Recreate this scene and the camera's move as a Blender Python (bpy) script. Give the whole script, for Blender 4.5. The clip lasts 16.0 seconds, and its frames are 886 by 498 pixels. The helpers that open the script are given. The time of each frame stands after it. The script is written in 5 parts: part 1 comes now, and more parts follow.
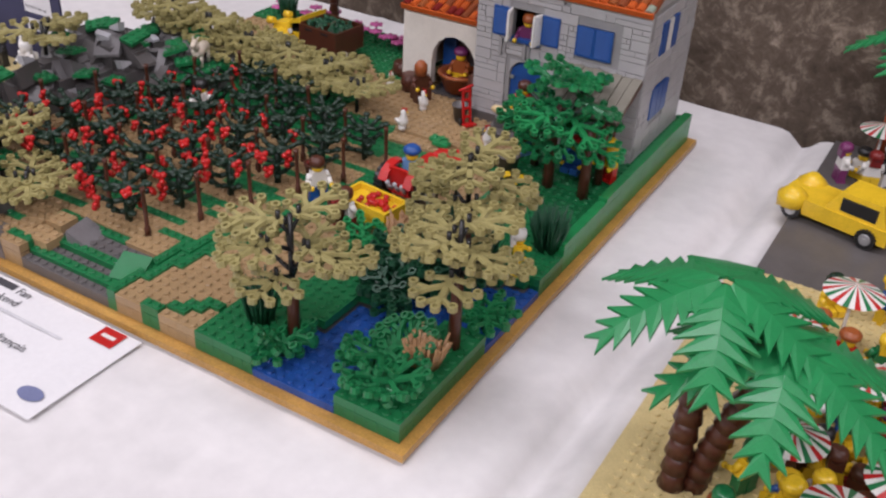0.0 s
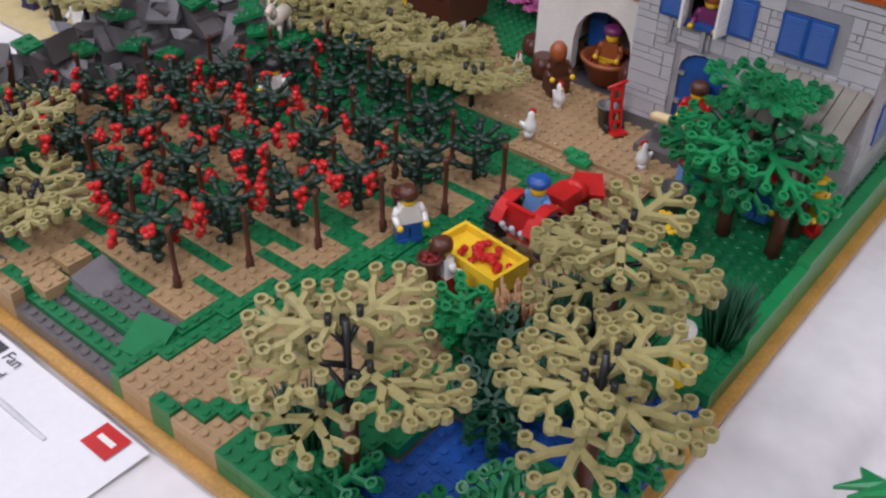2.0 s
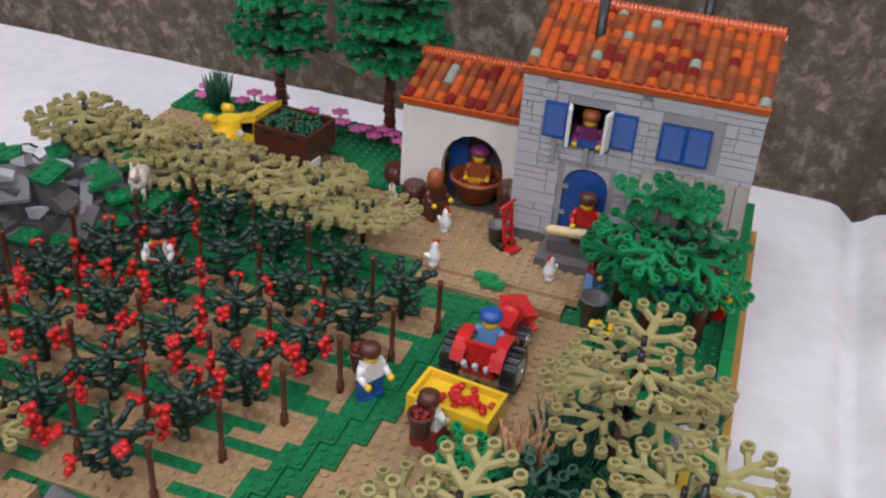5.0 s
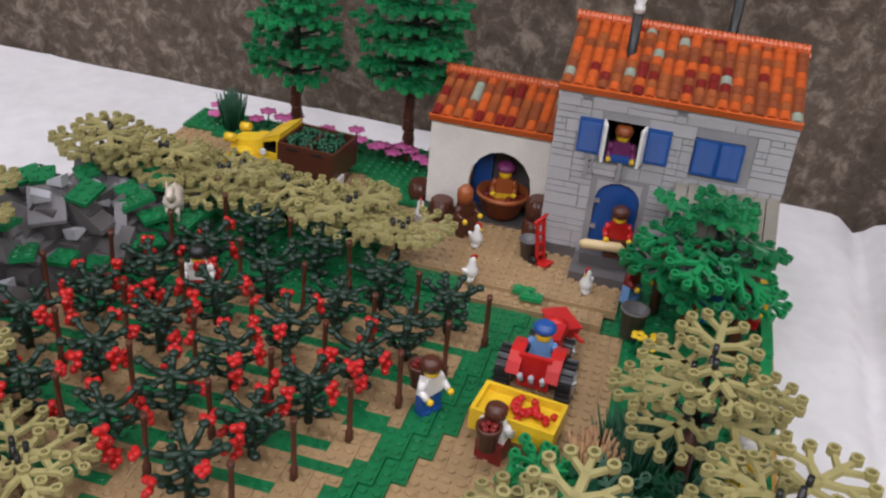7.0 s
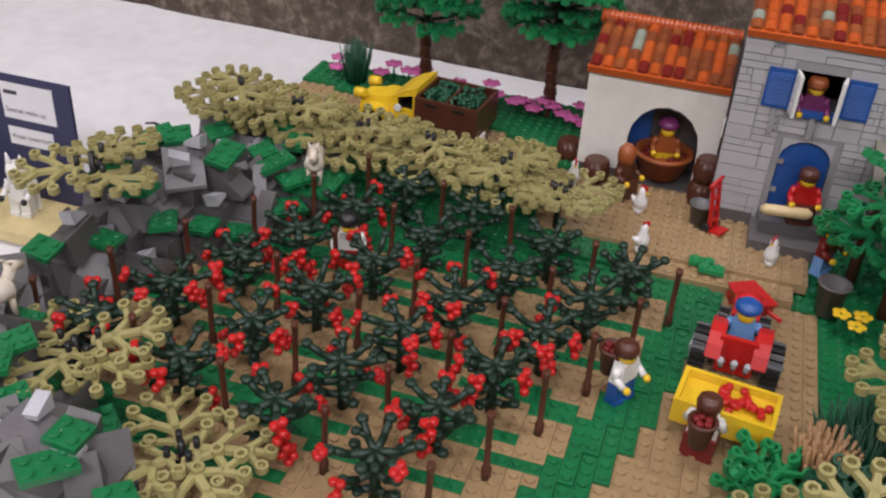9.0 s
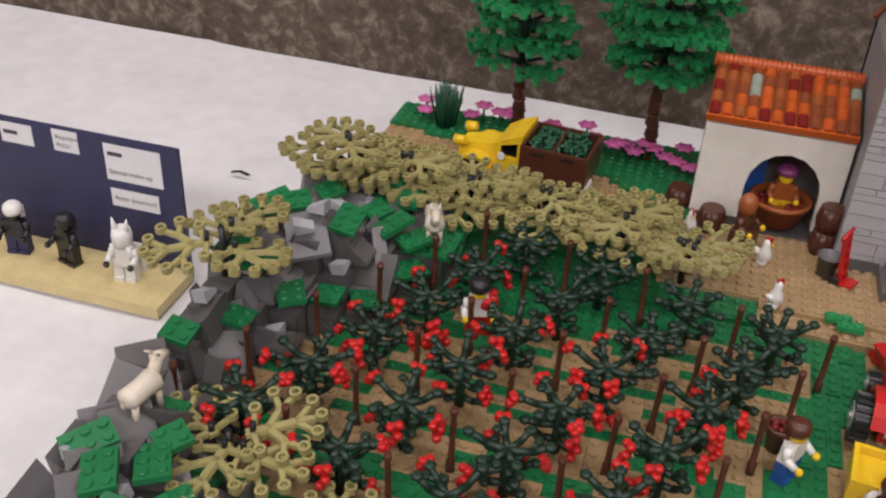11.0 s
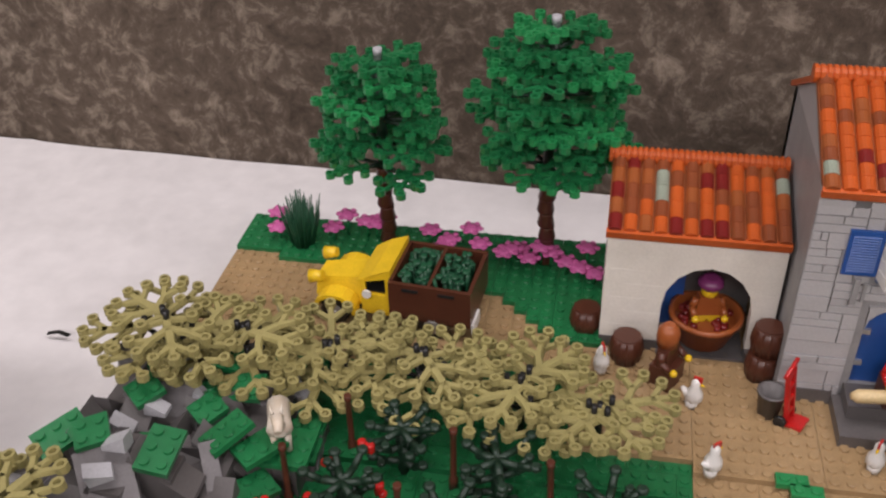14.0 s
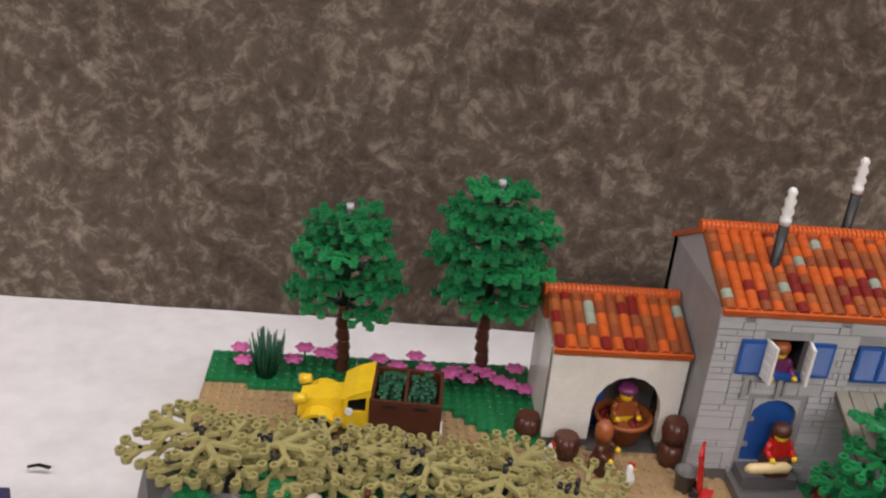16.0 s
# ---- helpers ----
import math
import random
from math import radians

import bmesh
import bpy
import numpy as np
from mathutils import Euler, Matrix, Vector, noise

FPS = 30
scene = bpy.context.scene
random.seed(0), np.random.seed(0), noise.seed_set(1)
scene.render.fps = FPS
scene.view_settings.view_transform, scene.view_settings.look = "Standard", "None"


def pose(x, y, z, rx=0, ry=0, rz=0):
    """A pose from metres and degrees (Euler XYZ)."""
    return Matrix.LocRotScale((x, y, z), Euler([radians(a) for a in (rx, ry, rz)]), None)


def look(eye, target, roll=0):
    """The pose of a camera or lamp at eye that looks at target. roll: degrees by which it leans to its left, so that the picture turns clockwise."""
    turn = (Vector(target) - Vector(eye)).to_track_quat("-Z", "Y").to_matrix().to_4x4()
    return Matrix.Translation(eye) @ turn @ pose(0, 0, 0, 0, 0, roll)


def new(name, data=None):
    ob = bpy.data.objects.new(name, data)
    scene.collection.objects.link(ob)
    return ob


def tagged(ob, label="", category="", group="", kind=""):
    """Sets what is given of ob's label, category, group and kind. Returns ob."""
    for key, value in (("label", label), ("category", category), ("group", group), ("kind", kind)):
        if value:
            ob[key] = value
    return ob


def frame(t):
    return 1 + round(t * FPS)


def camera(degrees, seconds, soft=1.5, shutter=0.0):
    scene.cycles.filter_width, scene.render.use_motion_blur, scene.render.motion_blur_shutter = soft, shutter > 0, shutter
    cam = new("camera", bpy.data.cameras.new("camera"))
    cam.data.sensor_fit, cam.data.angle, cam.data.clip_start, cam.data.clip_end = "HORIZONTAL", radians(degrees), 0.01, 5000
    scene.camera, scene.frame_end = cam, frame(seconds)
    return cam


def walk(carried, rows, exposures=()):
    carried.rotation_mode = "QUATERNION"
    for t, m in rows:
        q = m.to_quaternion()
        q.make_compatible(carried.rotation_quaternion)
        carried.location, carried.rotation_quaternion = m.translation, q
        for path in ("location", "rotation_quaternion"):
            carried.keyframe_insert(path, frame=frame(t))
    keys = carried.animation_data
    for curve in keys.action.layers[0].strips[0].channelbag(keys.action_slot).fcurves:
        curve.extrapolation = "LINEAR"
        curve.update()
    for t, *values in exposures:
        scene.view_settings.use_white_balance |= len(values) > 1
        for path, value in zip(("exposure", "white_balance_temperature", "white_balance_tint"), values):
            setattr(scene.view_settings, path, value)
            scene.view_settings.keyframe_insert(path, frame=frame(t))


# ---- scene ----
cam = camera(48.8, 16.0, soft=2.3)
PATH = [
    (0, (0.3996, -0.7433, 0.3857), (-0.4325, 0.7350, -0.6737), 3.35),
    (0.5, (0.3667, -0.7003, 0.3788), (-0.5193, 0.7171, -0.7193), 3.34),
    (1, (0.3335, -0.6527, 0.3708), (-0.6094, 0.7005, -0.7605), 2.67),
    (1.5, (0.3043, -0.5841, 0.3552), (-0.6950, 0.7072, -0.7997), 1.57),
    (2, (0.2807, -0.5567, 0.3470), (-0.7005, 0.7043, -0.8560), 2.02),
    (2.5, (0.2473, -0.5606, 0.3466), (-0.6480, 0.7518, -0.8684), 2.84),
    (3, (0.2122, -0.5831, 0.3541), (-0.5459, 0.8327, -0.8379), 2.59),
    (3.5, (0.1938, -0.5997, 0.3578), (-0.4592, 0.8975, -0.7964), 2.89),
    (4, (0.1652, -0.6009, 0.3625), (-0.4072, 0.9580, -0.7520), 3.36),
    (4.5, (0.1457, -0.6024, 0.3639), (-0.3829, 1.0021, -0.7067), 3.92),
    (4.7, (0.1433, -0.6048, 0.3710), (-0.3711, 1.0133, -0.6859), 4.06),
    (6.8, (0.0747, -0.6416, 0.3670), (-0.2900, 1.0562, -0.6252), 6.04),
    (7, (0.0752, -0.6360, 0.3682), (-0.3087, 1.0528, -0.6321), 5.40),
    (7.5, (0.0562, -0.6296, 0.3656), (-0.3335, 1.0488, -0.6499), 4.57),
    (8, (0.0313, -0.6294, 0.3598), (-0.4042, 1.0103, -0.6993), 4.17),
    (8.5, (0.0145, -0.6215, 0.3529), (-0.4298, 0.9972, -0.7345), 3.13),
    (9, (-0.0118, -0.6016, 0.3389), (-0.4668, 1.0138, -0.7490), 3.91),
    (9.5, (-0.0319, -0.6036, 0.3514), (-0.5050, 1.0030, -0.7418), 3.18),
    (9.7, (-0.0440, -0.6031, 0.3475), (-0.5014, 1.0155, -0.7345), 3.98),
    (11.8, (-0.1155, -0.5419, 0.3697), (-0.5649, 1.0455, -0.7609), 1.84),
    (12, (-0.1173, -0.5223, 0.3718), (-0.5773, 1.0542, -0.7697), 1.58),
    (12.5, (-0.1259, -0.4902, 0.3714), (-0.5845, 1.0870, -0.7696), 1.11),
    (13, (-0.1250, -0.4861, 0.3579), (-0.5237, 1.1412, -0.7343), 1.62),
    (13.5, (-0.1112, -0.4531, 0.3694), (-0.4162, 1.1792, -0.7454), -0.12),
    (14, (-0.0987, -0.4148, 0.3788), (-0.4127, 1.1989, -0.7602), -1.20),
    (14.5, (-0.1111, -0.4301, 0.3755), (-0.2327, 1.2595, -0.6878), 2.23),
    (15, (-0.1292, -0.4461, 0.3778), (-0.1639, 1.2663, -0.6550), 3.65),
    (15.5, (-0.1798, -0.4748, 0.4003), (-0.0580, 1.2942, -0.5248), 4.69),
    (16, (-0.2303, -0.5338, 0.4152), (-0.0594, 1.2757, -0.4193), 5.83),
]
walk(cam, [(t, look(eye, target, roll)) for t, eye, target, roll in PATH], [(0, -0.02, 6150, 21), (2.5, 0.0, 5550, 20), (3.0, 0.02, 5250, 20), (4.5, 0.06, 5750, 18), (8, 0.06, 6050, 16), (9.5, 0.02, 6250, 18), (12.2, -0.05, 6550, 18), (14, 0.03, 6550, 20), (16, 0.08, 6500, 16)])

# ---- light: a hall lit by ceiling panels ----
U = 0.008                      # one stud in metres; brick 1.2 high, plate 0.4
world = bpy.data.worlds.new("hall_air")
world.use_nodes = True
world.node_tree.nodes["Background"].inputs[0].default_value = (1.0, 0.97, 0.95, 1)
world.node_tree.nodes["Background"].inputs[1].default_value = 0.25
scene.world = world
LAMPS = [(-1.9, -0.2, 1.9, 15), (0.0, -0.2, 1.9, 15), (1.9, -0.2, 1.9, 15), (-1.9, -2.3, 1.9, 39), (0.0, -2.3, 1.9, 39), (1.9, -2.3, 1.9, 39)]
for lx, ly, lz, power in LAMPS:
    lamp = bpy.data.lights.new("ceiling_panel", "AREA")
    lamp.shape, lamp.size, lamp.size_y, lamp.energy, lamp.color = "RECTANGLE", 1.2, 0.6, power, (1.0, 0.975, 0.955)
    new("ceiling_panel_light", lamp).matrix_world = pose(lx, ly, lz)

# ---- materials ----


def shade(name, base, rough=0.3, vary=0.08, scale=60.0, bump=0.02, spec=0.5, second=None, metal=0.0, per_object=0.0, coat=0.0):
    m = bpy.data.materials.new(name)
    m.use_nodes = True
    nt = m.node_tree
    b = nt.nodes["Principled BSDF"]
    b.inputs["Roughness"].default_value, b.inputs["Metallic"].default_value = rough, metal
    b.inputs["Specular IOR Level"].default_value, b.inputs["Coat Weight"].default_value = spec, coat
    tex = nt.nodes.new("ShaderNodeTexCoord")
    n1, n2 = nt.nodes.new("ShaderNodeTexNoise"), nt.nodes.new("ShaderNodeTexNoise")
    n1.inputs["Scale"].default_value, n1.inputs["Detail"].default_value = scale, 4
    n2.inputs["Scale"].default_value, n2.inputs["Detail"].default_value = scale * 14, 3
    add = nt.nodes.new("ShaderNodeMath")
    add.operation = "ADD"
    mix = nt.nodes.new("ShaderNodeMix")
    mix.data_type = "RGBA"
    dark = second or tuple(c * (1 - 2.2 * vary) for c in base)
    lite = base if second else tuple(min(1, c * (1 + vary)) for c in base)
    mix.inputs["A"].default_value, mix.inputs["B"].default_value = (*dark, 1), (*lite, 1)
    ramp = nt.nodes.new("ShaderNodeMapRange")
    ramp.inputs["From Min"].default_value, ramp.inputs["From Max"].default_value = 0.7, 1.3
    bmp = nt.nodes.new("ShaderNodeBump")
    bmp.inputs["Strength"].default_value, bmp.inputs["Distance"].default_value = bump * 10, 0.0004
    for n in (n1, n2):
        nt.links.new(tex.outputs["Object"], n.inputs["Vector"])
    nt.links.new(n1.outputs["Fac"], add.inputs[0])
    nt.links.new(n2.outputs["Fac"], add.inputs[1])
    nt.links.new(add.outputs[0], ramp.inputs["Value"])
    out = ramp.outputs[0]
    if per_object:
        info = nt.nodes.new("ShaderNodeObjectInfo")
        mul = nt.nodes.new("ShaderNodeMath")
        mul.operation, mul.inputs[1].default_value = "MULTIPLY_ADD", per_object
        nt.links.new(info.outputs["Random"], mul.inputs[0])
        nt.links.new(out, mul.inputs[2])
        sub = nt.nodes.new("ShaderNodeMath")
        sub.operation, sub.inputs[1].default_value, sub.use_clamp = "SUBTRACT", per_object * 0.5, True
        nt.links.new(mul.outputs[0], sub.inputs[0])
        out = sub.outputs[0]
    nt.links.new(out, mix.inputs["Factor"])
    nt.links.new(mix.outputs["Result"], b.inputs["Base Color"])
    nt.links.new(n2.outputs["Fac"], bmp.inputs["Height"])
    nt.links.new(bmp.outputs[0], b.inputs["Normal"])
    return m


TAN = shade("tan_plastic", (0.36, 0.24, 0.12), per_object=0.5)
GREEN = shade("green_plastic", (0.010, 0.16, 0.052), per_object=0.5)
BGREEN = shade("bright_green_plastic", (0.014, 0.23, 0.07), per_object=0.4)
TUFT = shade("grass_green_plastic", (0.010, 0.075, 0.034), 0.4)
DGREEN = shade("dark_green_plastic", (0.008, 0.028, 0.015), 0.45)
OLIVE = shade("olive_plastic", (0.33, 0.29, 0.115), 0.38, per_object=0.5)
BLACK = shade("black_plastic", (0.014, 0.014, 0.014), 0.35)
BROWN = shade("brown_plastic", (0.085, 0.026, 0.014), 0.35, per_object=0.4)
RED = shade("red_plastic", (0.50, 0.014, 0.012), 0.3)
DRED = shade("dark_red_plastic", (0.19, 0.014, 0.012), 0.3)
YELLOW = shade("yellow_plastic", (0.80, 0.52, 0.02), 0.25)
BLUE = shade("blue_plastic", (0.018, 0.085, 0.32), 0.3)
LBLUE = shade("sky_blue_plastic", (0.16, 0.32, 0.60), 0.3)
RIVER = shade("water_plates", (0.020, 0.085, 0.34), 0.22, vary=0.15, per_object=0.4)
WHITE = shade("white_plastic", (0.74, 0.72, 0.68), 0.3, vary=0.03)
CREAM = shade("white_wall_bricks", (0.78, 0.74, 0.67), 0.35, vary=0.04)
GREY = shade("stone_grey_plastic", (0.45, 0.44, 0.445), 0.35, vary=0.05, per_object=0.6)
JOINT = shade("grey_joint", (0.31, 0.305, 0.305), 0.5)
ROCK = shade("rock_grey_plastic", (0.115, 0.106, 0.104), 0.38, per_object=0.6)
MROCK = shade("mid_grey_plastic", (0.165, 0.155, 0.158), 0.4)
LROCK = shade("pale_grey_plastic", (0.42, 0.42, 0.44), 0.35)
ORANGE = shade("orange_roof_plastic", (0.52, 0.095, 0.016), 0.3, per_object=0.5)
NOUGAT = shade("terracotta_plastic", (0.32, 0.085, 0.022), 0.35)
RUST = shade("brown_roof_plastic", (0.24, 0.06, 0.02), 0.35)
SANDG = shade("sand_green_plastic", (0.28, 0.32, 0.25), 0.35)
PINK = shade("pink_plastic", (0.62, 0.13, 0.36), 0.35)
PURPLE = shade("plum_plastic", (0.18, 0.03, 0.12), 0.35)
STRAW = shade("straw_plastic", (0.36, 0.20, 0.09), 0.4)
GOLD = shade("varnished_board", (0.48, 0.26, 0.06), 0.4, vary=0.15, scale=40)
SAND = shade("sand_plastic", (0.62, 0.50, 0.24), 0.35)
STEEL = shade("pale_metal", (0.5, 0.5, 0.5), 0.3, metal=0.6)
NAVY = shade("navy_card", (0.028, 0.03, 0.085), 0.55)
PAPER = shade("printer_paper", (0.72, 0.71, 0.72), 0.7, vary=0.02, scale=20)
INK = shade("printed_ink", (0.05, 0.05, 0.06), 0.7)
CLOTH = shade("table_cloth", (0.69, 0.67, 0.665), 0.85, vary=0.05, scale=4, bump=0.05)
CONCRETE = shade("hall_floor", (0.2, 0.19, 0.18), 0.7, scale=3)
PLASTER = shade("hall_plaster", (0.6, 0.57, 0.52), 0.9, scale=2)


def felt():
    m = shade("needle_felt", (0.15, 0.125, 0.098), 0.95, bump=0.3, spec=0.1)
    nt = m.node_tree
    b = nt.nodes["Principled BSDF"]
    tex = nt.nodes.new("ShaderNodeTexCoord")
    warp = nt.nodes.new("ShaderNodeTexNoise")
    warp.inputs["Scale"].default_value, warp.inputs["Detail"].default_value = 9, 5
    off = nt.nodes.new("ShaderNodeVectorMath")
    off.operation, off.inputs["Scale"].default_value = "SCALE", 0.04
    vec = nt.nodes.new("ShaderNodeVectorMath")
    fib = nt.nodes.new("ShaderNodeTexNoise")
    fib.inputs["Scale"].default_value, fib.inputs["Detail"].default_value, fib.inputs["Distortion"].default_value = 62, 10, 0.35
    fib.inputs["Roughness"].default_value = 0.72
    ramp = nt.nodes.new("ShaderNodeValToRGB")
    e = ramp.color_ramp.elements
    e[0].position, e[0].color = 0.28, (0.06, 0.045, 0.034, 1)
    e[1].position, e[1].color = 0.80, (0.40, 0.33, 0.26, 1)
    mid = e.new(0.5)
    mid.color = (0.118, 0.091, 0.070, 1)
    nt.links.new(tex.outputs["Object"], warp.inputs["Vector"])
    nt.links.new(warp.outputs["Color"], off.inputs[0])
    nt.links.new(tex.outputs["Object"], vec.inputs[0])
    nt.links.new(off.outputs[0], vec.inputs[1])
    nt.links.new(vec.outputs[0], fib.inputs["Vector"])
    nt.links.new(fib.outputs["Fac"], ramp.inputs[0])
    broad = nt.nodes.new("ShaderNodeTexNoise")
    broad.inputs["Scale"].default_value, broad.inputs["Detail"].default_value = 6, 6
    span = nt.nodes.new("ShaderNodeMapRange")
    span.inputs["From Min"].default_value, span.inputs["From Max"].default_value = 0.3, 0.7
    span.inputs["To Min"].default_value, span.inputs["To Max"].default_value = 0.78, 1.28
    tint = nt.nodes.new("ShaderNodeVectorMath")
    tint.operation = "SCALE"
    nt.links.new(tex.outputs["Object"], broad.inputs["Vector"])
    nt.links.new(broad.outputs["Fac"], span.inputs["Value"])
    nt.links.new(ramp.outputs[0], tint.inputs[0])
    nt.links.new(span.outputs[0], tint.inputs["Scale"])
    nt.links.new(tint.outputs[0], b.inputs["Base Color"])
    return m


FELT = felt()

# ---- mesh helpers, all in studs ----


def box(bm, x0, y0, z0, x1, y1, z1, mi=0, m=None):
    v = [bm.verts.new((x, y, z)) for z in (z0, z1) for y in (y0, y1) for x in (x0, x1)]
    if m:
        for q in v:
            q.co = m @ q.co
    for f in ((0, 2, 3, 1), (4, 5, 7, 6), (0, 1, 5, 4), (2, 6, 7, 3), (0, 4, 6, 2), (1, 3, 7, 5)):
        bm.faces.new([v[i] for i in f]).material_index = mi
    return v


def tube(bm, a, b, r0, r1=None, n=10, mi=0, caps=True, smooth=True):
    """A round bar from a to b."""
    r1 = r0 if r1 is None else r1
    a, b = Vector(a), Vector(b)
    q = (b - a).to_track_quat("Z", "Y").to_matrix()
    ring = [[bm.verts.new(p + q @ Vector((r * math.cos(2 * math.pi * i / n), r * math.sin(2 * math.pi * i / n), 0))) for i in range(n)] for p, r in ((a, r0), (b, r1))]
    for i in range(n):
        f = bm.faces.new((ring[0][i], ring[0][(i + 1) % n], ring[1][(i + 1) % n], ring[1][i]))
        f.material_index, f.smooth = mi, smooth
    if caps:
        bm.faces.new(ring[0][::-1]).material_index = mi
        bm.faces.new(ring[1]).material_index = mi
    return ring


def lathe(bm, prof, n=12, x=0, y=0, mi=0):
    """A turned shape from (radius, height) pairs, closed at both ends."""
    rings = [[bm.verts.new((x + r * math.cos(2 * math.pi * i / n), y + r * math.sin(2 * math.pi * i / n), z)) for i in range(n)] for r, z in prof]
    for p, q in zip(rings, rings[1:]):
        for i in range(n):
            f = bm.faces.new((p[i], p[(i + 1) % n], q[(i + 1) % n], q[i]))
            f.material_index, f.smooth = mi, True
    bm.faces.new(rings[0][::-1]).material_index = mi
    bm.faces.new(rings[-1]).material_index = mi


def ball(bm, x, y, z, r, mi=0, u=8, v=5, sz=1.0):
    prof = [(r * math.sin(math.pi * k / v), z - r * sz * math.cos(math.pi * k / v)) for k in range(1, v)]
    lathe(bm, prof, u, x, y, mi)


def stud(bm, x, y, z, mi=0, n=8, r=0.3, h=0.2):
    c = [bm.verts.new((x + r * math.cos(2 * math.pi * i / n), y + r * math.sin(2 * math.pi * i / n), z)) for i in range(n)]
    d = [bm.verts.new((q.co.x, q.co.y, z + h)) for q in c]
    for i in range(n):
        f = bm.faces.new((c[i], c[(i + 1) % n], d[(i + 1) % n], d[i]))
        f.material_index, f.smooth = mi, True
    bm.faces.new(d).material_index = mi


def wedge(bm, x0, y0, z0, x1, y1, z1, lip=0.15, mi=0, m=None):
    """A slope brick: full height at y1, falling to a lip at y0."""
    v = [bm.verts.new(c) for c in ((x0, y0, z0), (x1, y0, z0), (x1, y1, z0), (x0, y1, z0), (x0, y0, z0 + lip), (x1, y0, z0 + lip), (x1, y1, z1), (x0, y1, z1))]
    if m:
        for q in v:
            q.co = m @ q.co
    for f in ((3, 2, 1, 0), (4, 5, 6, 7), (0, 1, 5, 4), (2, 3, 7, 6), (1, 2, 6, 5), (3, 0, 4, 7)):
        bm.faces.new([v[i] for i in f]).material_index = mi


def mesh(name, bm, mats):
    bm.transform(Matrix.Scale(U, 4))
    bmesh.ops.recalc_face_normals(bm, faces=bm.faces)
    me = bpy.data.meshes.new(name)
    bm.to_mesh(me)
    bm.free()
    for q in mats if isinstance(mats, (list, tuple)) else [mats]:
        me.materials.append(q)
    return me


def at(x, y, z=0, rx=0, ry=0, rz=0):
    return pose(x * U, y * U, z * U, rx, ry, rz)


def part(name, bm, mat, parent=None, label="", m=None):
    ob = new(name, bm if isinstance(bm, bpy.types.Mesh) else mesh(name, bm, mat))
    ob.parent = parent
    if m is not None:
        ob.matrix_basis = m
    return tagged(ob, label)


def thing(name, label, category, m=None, group="", kind=""):
    ob = new(name)
    ob.empty_display_size = 0.01
    if m is not None:
        ob.matrix_basis = m
    return tagged(ob, label, category, group, kind)


def single(name, bm, mat, label, category, m=None, group="", kind=""):
    ob = part(name, bm, mat, None, label, m)
    return tagged(ob, label, category, group, kind)


B = bmesh.new

# ---- hall, table and board ----
X0, X1, Y0, Y1 = -42.3, 21.7, -47.6, 16.4      # the model's plates
TABLE = -3.0                                   # table top


def slab(name, x0, y0, z0, x1, y1, z1, mat, label, category, m=None):
    bm = B()
    box(bm, x0, y0, z0, x1, y1, z1)
    return single(name, bm, mat, label, category, m, kind="structure")


slab("floor", -600, -600, -100, 600, 400, -97, CONCRETE, "grey concrete hall floor", "floor")
slab("ceiling", -600, -600, 245, 600, 400, 250, PLASTER, "pale plaster hall ceiling", "ceiling")
slab("wall_south", -600, -604, -97, 600, -600, 245, PLASTER, "pale plaster hall wall", "wall")
slab("wall_west", -604, -600, -97, -600, 400, 245, PLASTER, "pale plaster hall wall", "wall")
slab("wall_east", 600, -600, -97, 604, 400, 245, PLASTER, "pale plaster hall wall", "wall")
slab("wall_back", -600, 400, -97, 600, 404, 245, PLASTER, "pale plaster hall wall", "wall")
SKEW = at(-9, 31.2, 0, 0, 0, -1.9)
slab("wall_north", -330, 0.6, -97, 330, 4, 150, FELT, "brown-grey mottled felt display wall behind the table", "wall", SKEW)


def cloth():
    bm = B()
    nx, ny = 440, 60
    grid = []
    for j in range(ny + 1):
        row = []
        for i in range(nx + 1):
            x, y = -220 + 440 * i / nx, -120 + 120.3 * j / ny
            p = Vector((x * 0.03, y * 0.03, 3.1))
            z = 0.35 * noise.noise(p) + 0.25 * noise.noise(p * 3.1)
            fold = 0.16 * math.exp(-(((x + 4) % 41 - 20) / 0.9) ** 2) + 0.10 * math.exp(-(((y + 0.03 * x) % 33 - 16) / 1.4) ** 2)
            dip = 1.9 * math.exp(-((x - 42.2 - 0.8 * noise.noise(Vector((y * 0.05, 0, 7)))) / 1.5) ** 2)
            row.append(bm.verts.new((x, y, TABLE - 0.35 + z * 0.6 + fold - dip)))
        grid.append(row)
    for j in range(ny):
        for i in range(nx):
            bm.faces.new((grid[j][i], grid[j][i + 1], grid[j + 1][i + 1], grid[j + 1][i])).smooth = True
    low = [bm.verts.new((v.co.x, v.co.y - 1.0 + 0.8 * math.sin(v.co.x * 0.25), TABLE - 60)) for v in grid[0]]
    for i in range(nx):
        bm.faces.new((low[i], low[i + 1], grid[0][i + 1], grid[0][i])).smooth = True
    return bm


table = thing("display_table", "long display table under a white cloth", "table", SKEW)
part("table_cloth", cloth(), CLOTH, table, "creased white fabric cover")
bm = B()
box(bm, -219, -119, TABLE - 6, 219, 0.2, TABLE - 3.2)
part("tabletop", bm, PLASTER, table)
for sx in (-210, -70, 70, 210):
    for sy in (-112, -6):
        bm = B()
        box(bm, sx - 2, sy - 2, -97, sx + 2, sy + 2, TABLE - 6)
        part("leg", bm, STEEL, table)

